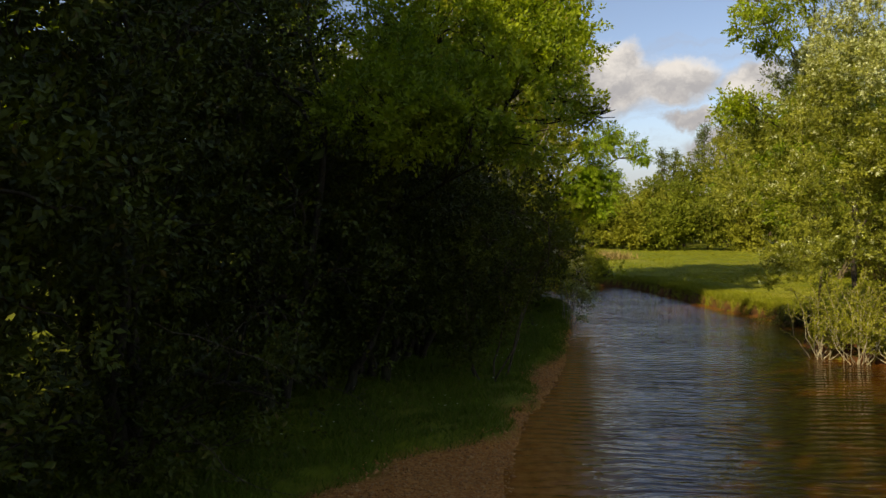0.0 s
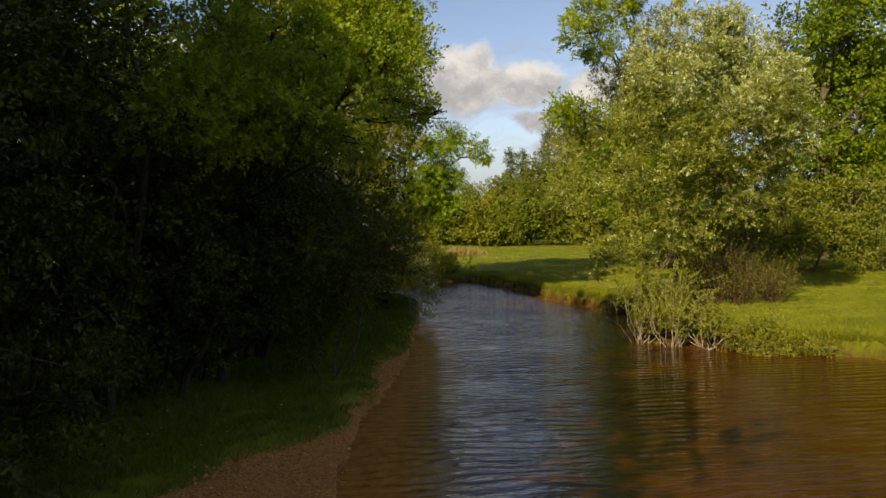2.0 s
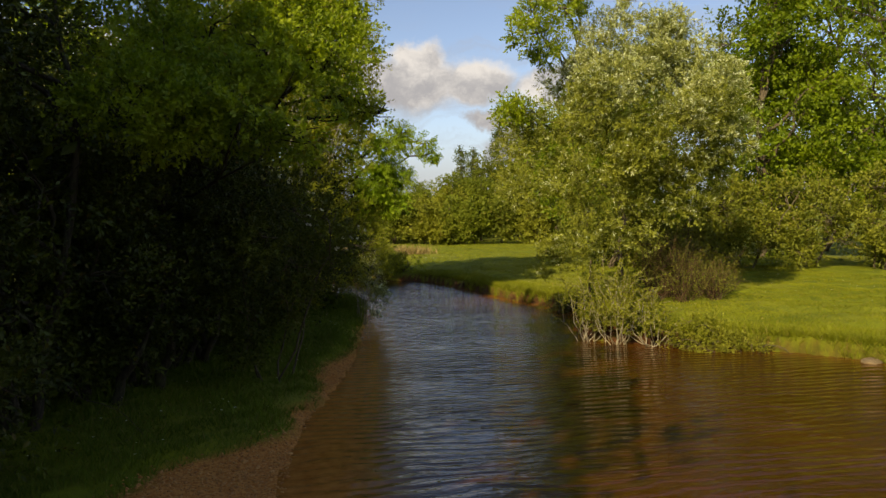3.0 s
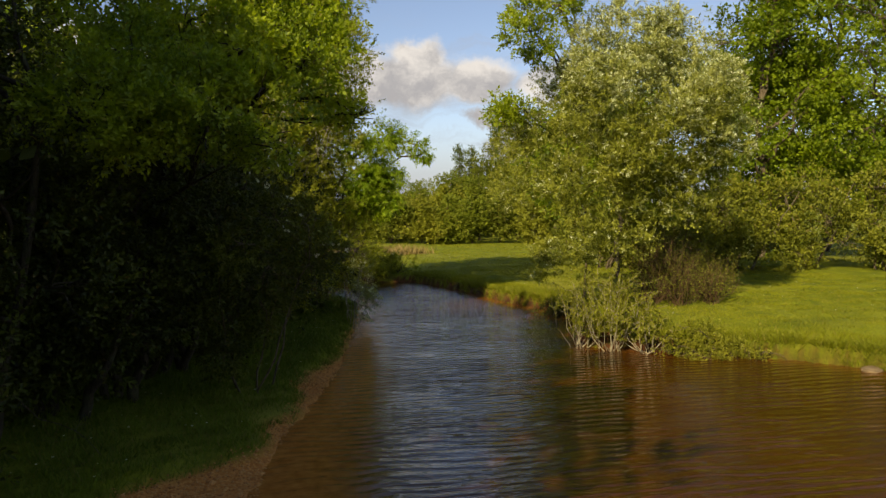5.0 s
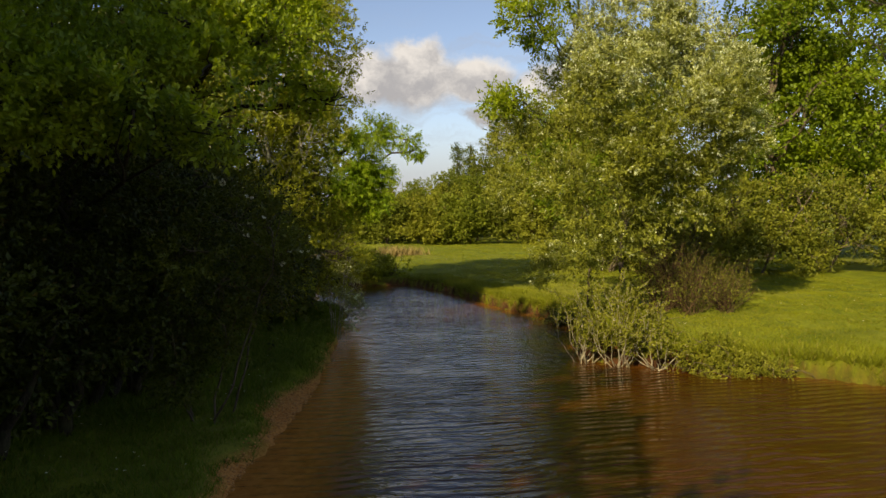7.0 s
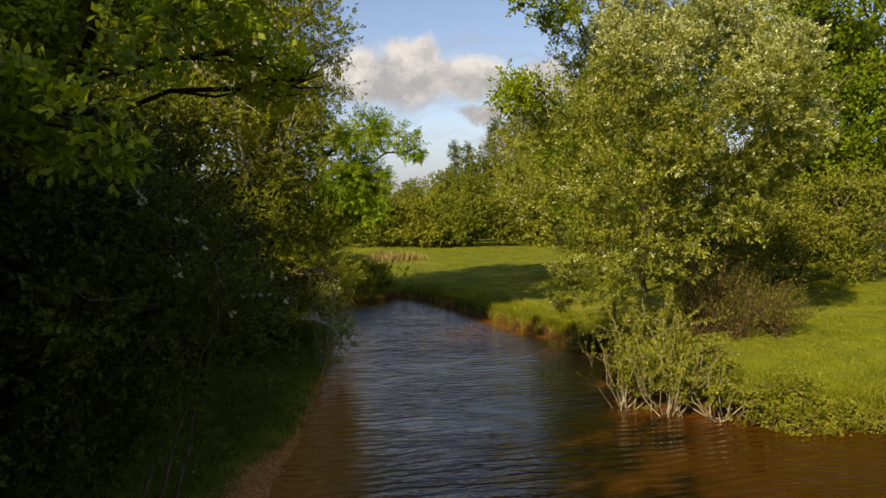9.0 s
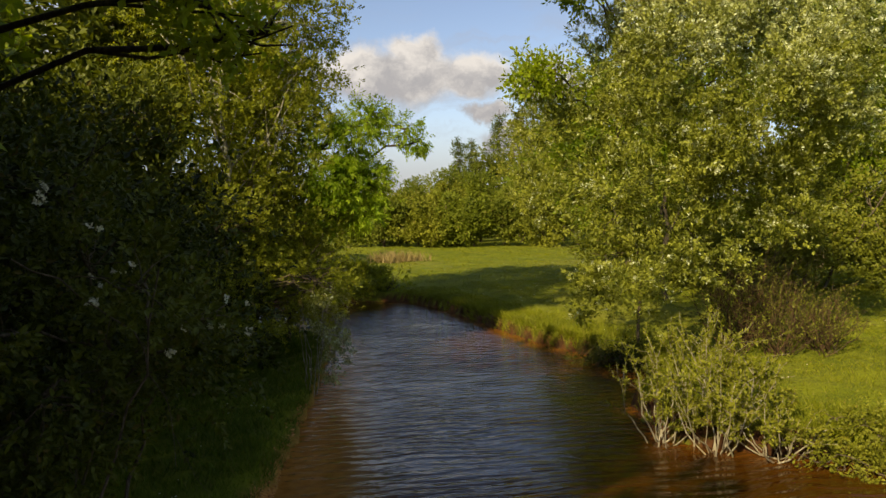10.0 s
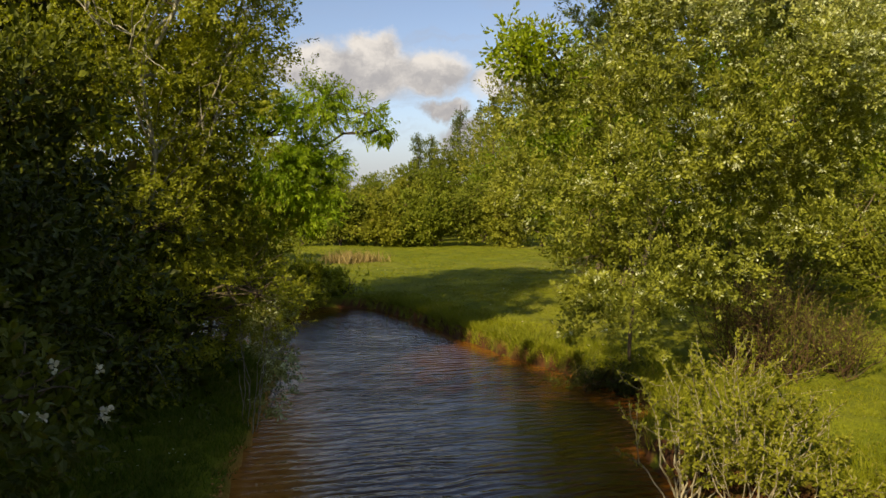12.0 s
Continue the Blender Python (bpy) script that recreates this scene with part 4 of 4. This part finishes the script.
def grass():
    x, y = scatter(180000, -3.0, 2.8, 5.0, 20.5, 201)
    d, left = edge_distance(x, y)
    clump = lumps(np.stack((x, y, x * 0), 1), 3, 0.5)
    keep = left & (d > gravel_width(y) + 0.05 * clump - 0.04) & (clump > -0.75) & (d < 4.5)
    x, y, clump = x[keep], y[keep], clump[keep]
    blades("bank_grass", x, y, 0.075 + 0.04 * clump, 0.011, 202, GRASS_SHADE_DARK, "short green grass on the shaded bank", 0.55)
    x, y = scatter(260000, 5.5, 17.0, 9.0, 27.0, 203)
    d, left = edge_distance(x, y)
    clump = lumps(np.stack((x, y, x * 0), 1), 4, 0.6)
    keep = ~left & (d > 0.04 * clump + 0.2 * ((x < 7.3) & (y < 13.6))) & (clump > -0.9) & (np.random.default_rng(9).random(len(x)) < 1.25 - 0.04 * (y - 9))
    x, y, clump, d = x[keep], y[keep], clump[keep], d[keep]
    rough = 1 - step(d, 0.3, 1.6)
    blades("meadow_grass", x, y, 0.038 + 0.02 * clump + 0.10 * rough, 0.014, 204, GRASS, "bright green meadow grass with longer tufts along the bank", 0.6)
    x, y = scatter(300000, 5.0, 12.0, 8.5, 26.8, 207)
    d, left = edge_distance(x, y)
    keep = ~left & ((x > 7.2) | (y > 14.4)) & (d > 0.03 + 0.05 * lumps(np.stack((x, y, x * 0), 1), 6, 0.8)) & (d < 0.26)
    blades("edge_grass", x[keep], y[keep], 0.15 + 0 * x[keep], 0.012, 208, GRASS, "longer grass tufts hanging over the bank edge", 0.7)
    x, y = scatter(80000, -1.0, 22.0, 24.0, 52.0, 205)
    d, left = edge_distance(x, y)
    keep = (d > 0.1) & (x > 1)
    blades("far_meadow_grass", x[keep], y[keep], 0.045 + 0 * x[keep], 0.03, 206, GRASS, "bright green grazed meadow grass in the distance", 0.7)


grass()


def gravel():
    x, y = scatter(36000, -1.6, 2.4, 4.5, 15.0, 211)
    d, left = edge_distance(x, y)
    r = np.random.default_rng(212)
    keep = left & (d > -0.25) & (d < gravel_width(y) + 0.12 * r.random(len(x)))
    x, y = x[keep], y[keep]
    n = len(x)
    z = land(x, y)[0]
    s = 0.011 * r.lognormal(0, 0.35, n)
    shape = np.array(((1, 0, 0), (0, 1, 0), (-1, 0, 0), (0, -1, 0), (0, 0, 0.65), (0, 0, -0.65)))
    a = r.uniform(0, 6.28, n)
    v = shape[None] * (s[:, None] * r.uniform(0.7, 1.3, (n, 6)))[..., None]
    ca, sa = np.cos(a)[:, None], np.sin(a)[:, None]
    v = np.stack((v[..., 0] * ca - v[..., 1] * sa, v[..., 0] * sa + v[..., 1] * ca, v[..., 2]), -1) + np.stack((x, y, z + s * 0.3), 1)[:, None]
    tri = np.array(((0, 1, 4), (1, 2, 4), (2, 3, 4), (3, 0, 4), (1, 0, 5), (2, 1, 5), (3, 2, 5), (0, 3, 5)))
    f = (np.arange(n)[:, None, None] * 6 + tri[None]).reshape(-1, 3)
    tagged(new("gravel", mesh("gravel", v.reshape(-1, 3), f, PEBBLE, True)), "reddish brown gravel along the waterline", "gravel", kind="stuff")


gravel()


def flowers(name, n, x0, x1, y0, y1, size, seed, left_side, label):
    """Small white flower heads: eight-sided discs just over the grass."""
    x, y = scatter(n, x0, x1, y0, y1, seed)
    d, left = edge_distance(x, y)
    clump = lumps(np.stack((x, y, x * 0), 1), seed, 2.0)
    keep = (left == left_side) & (d > (gravel_width(y) + 0.1 if left_side else 0.4)) & (clump > 0.1)
    x, y = x[keep], y[keep]
    r = np.random.default_rng(seed)
    m = len(x)
    a = np.arange(8) * math.pi / 4
    s = size * r.uniform(0.6, 1.2, m)
    ring = np.stack((np.cos(a), np.sin(a), 0.15 * np.cos(2 * a)), 1)
    v = ring[None] * s[:, None, None] + np.stack((x, y, land(x, y)[0] + 0.075 + 0.02 * r.random(m)), 1)[:, None]
    f = np.arange(m * 8).reshape(-1, 8)
    tagged(new(name, mesh(name, v.reshape(-1, 3), f, PETAL)), label, "flowers", kind="stuff")


flowers("daisies", 420, -2.0, 2.2, 6.0, 16.0, 0.012, 301, True, "small white daisies in the bank grass")
flowers("meadow_daisies", 700, 5.5, 18.0, 10.0, 34.0, 0.018, 302, False, "small white flowers in the meadow turf")


def reed_clump(x, y, seed):
    """Dry reeds: tall thin tan blades in a tuft."""
    ob = thing("reed_clump", x, y, on_ground(x, y), "dry tan clump of reeds at the meadow edge", "reeds", "dry reeds")
    r = np.random.default_rng(seed)
    n = 150
    foot = np.stack((r.normal(0, 0.3, n), r.normal(0, 0.25, n), np.full(n, -0.02)), 1)
    lean = np.stack((r.normal(0, 0.25, n), r.normal(0, 0.2, n), r.uniform(0.2, 0.6, n)), 1)
    a = r.uniform(0, 6.28, n)
    side = np.stack((np.cos(a), np.sin(a), 0 * a), 1) * 0.018
    v = np.stack((foot - side, foot + side, foot + lean * 0.6 + side * 0.8, foot + lean, foot + lean * 0.6 - side * 0.8), 1).reshape(-1, 3)
    part("tuft", mesh("tuft", v, np.arange(n * 5).reshape(-1, 5), LEAF_REED), ob)


for k, (x, y) in enumerate(((5.6, 36.0), (6.3, 36.4), (7.0, 36.7), (6.0, 37.2))):
    reed_clump(x, y, 310 + k)


def bank_stone(x, y, rx, ry, rz, seed):
    """A worn pale stone half sunk at the water's edge."""
    bm = bmesh.new()
    bmesh.ops.create_icosphere(bm, subdivisions=3, radius=1.0)
    for v in bm.verts:
        k = 1 + 0.22 * noise.noise(v.co * 1.4 + Vector((seed, 0, 0))) + 0.08 * noise.noise(v.co * 4 + Vector((seed, 3, 0)))
        v.co = Vector((v.co.x * rx * k, v.co.y * ry * k, max(v.co.z, -0.6) * rz * k))
    me = bpy.data.meshes.new("stone")
    bm.to_mesh(me)
    bm.free()
    me.polygons.foreach_set("use_smooth", [True] * len(me.polygons))
    me.materials.append(STONE)
    ob = new("stone", me)
    ob.matrix_world = pose(x, y, min(max(on_ground(x, y), 0.0), 0.06) + rz * 0.2, 0, 0, seed * 40)
    tagged(ob, "pale sandy stone sunk in the bank edge", "stone", "stones at the bank")


STONE, stone_nodes = material("sandstone")
place = stone_nodes.add("ShaderNodeTexCoord", "Object")
grain = stone_nodes.noise(place, 14.0, 6.0, 0.7)
stone_nodes.add("ShaderNodeOutputMaterial", None, None, Surface=stone_nodes.add("ShaderNodeBsdfPrincipled", 0, None,
                Base_Color=stone_nodes.mix(stone_nodes.span(grain, 0.3, 0.7), (0.10, 0.068, 0.036, 1), (0.24, 0.17, 0.095, 1)), Roughness=0.9,
                Normal=stone_nodes.add("ShaderNodeBump", 0, None, Height=grain, Strength=0.7, Distance=0.02)))
for x, y, rx, ry, rz, seed in ((9.40, 10.02, 0.30, 0.13, 0.045, 1), (9.85, 9.42, 0.22, 0.12, 0.04, 2)):
    bank_stone(x, y, rx, ry, rz, seed)


def dead_branch(points, girth, seed, bark=BARK_GREY):
    """A bare pale branch with side twigs."""
    ob = thing("dead_branch", *points[0], "bare pale dead branch sticking out of the bushes", "branch", "dead branches")
    tb = Tubes(seed)
    rel = [np.array(p) - np.array(points[0]) for p in points]
    line = np.concatenate([tb.bend(a, b, 5, 0.08)[:-1] for a, b in zip(rel, rel[1:])] + [[rel[-1]]])
    tb.line(line, girth, girth * 0.3, 6)
    for _ in range(5):
        at = line[tb.r.integers(2, len(line))]
        tb.line(tb.bend(at, at + tb.r.normal(size=3) * (0.22, 0.22, 0.16), 5, 0.15), girth * 0.4, girth * 0.15, 4)
    part("limb", tb.mesh("limb", bark), ob)


dead_branch([(-1.2, 4.7, 1.6), (-0.65, 4.6, 1.45), (-0.35, 4.75, 1.25)], 0.004, 321, BARK)
dead_branch([(-1.0, 7.2, 0.9), (-0.45, 6.9, 0.65), (-0.25, 6.85, 0.45)], 0.004, 322, BARK)
dead_branch([(-1.3, 5.2, 0.9), (-0.8, 5.0, 0.6), (-0.45, 5.05, 0.5)], 0.004, 323, BARK)
dead_branch([(0.8, 9.2, 2.35), (1.2, 9.3, 2.05), (1.42, 9.45, 1.6), (1.45, 9.5, 1.2)], 0.005, 324, BARK)
dead_branch([(0.3, 15.6, 1.5), (1.2, 15.2, 1.1), (1.5, 15.1, 0.6)], 0.012, 325)
dead_branch([(1.35, 17.6, 3.2), (1.75, 17.3, 3.9), (2.0, 17.2, 4.5)], 0.022, 328)
dead_branch([(2.2, 18.9, 0.8), (2.75, 18.6, 0.45), (3.1, 18.5, 0.08)], 0.014, 326)
dead_branch([(2.2, 19.2, 1.0), (2.7, 19.1, 0.5), (2.75, 19.1, -0.05)], 0.02, 327)
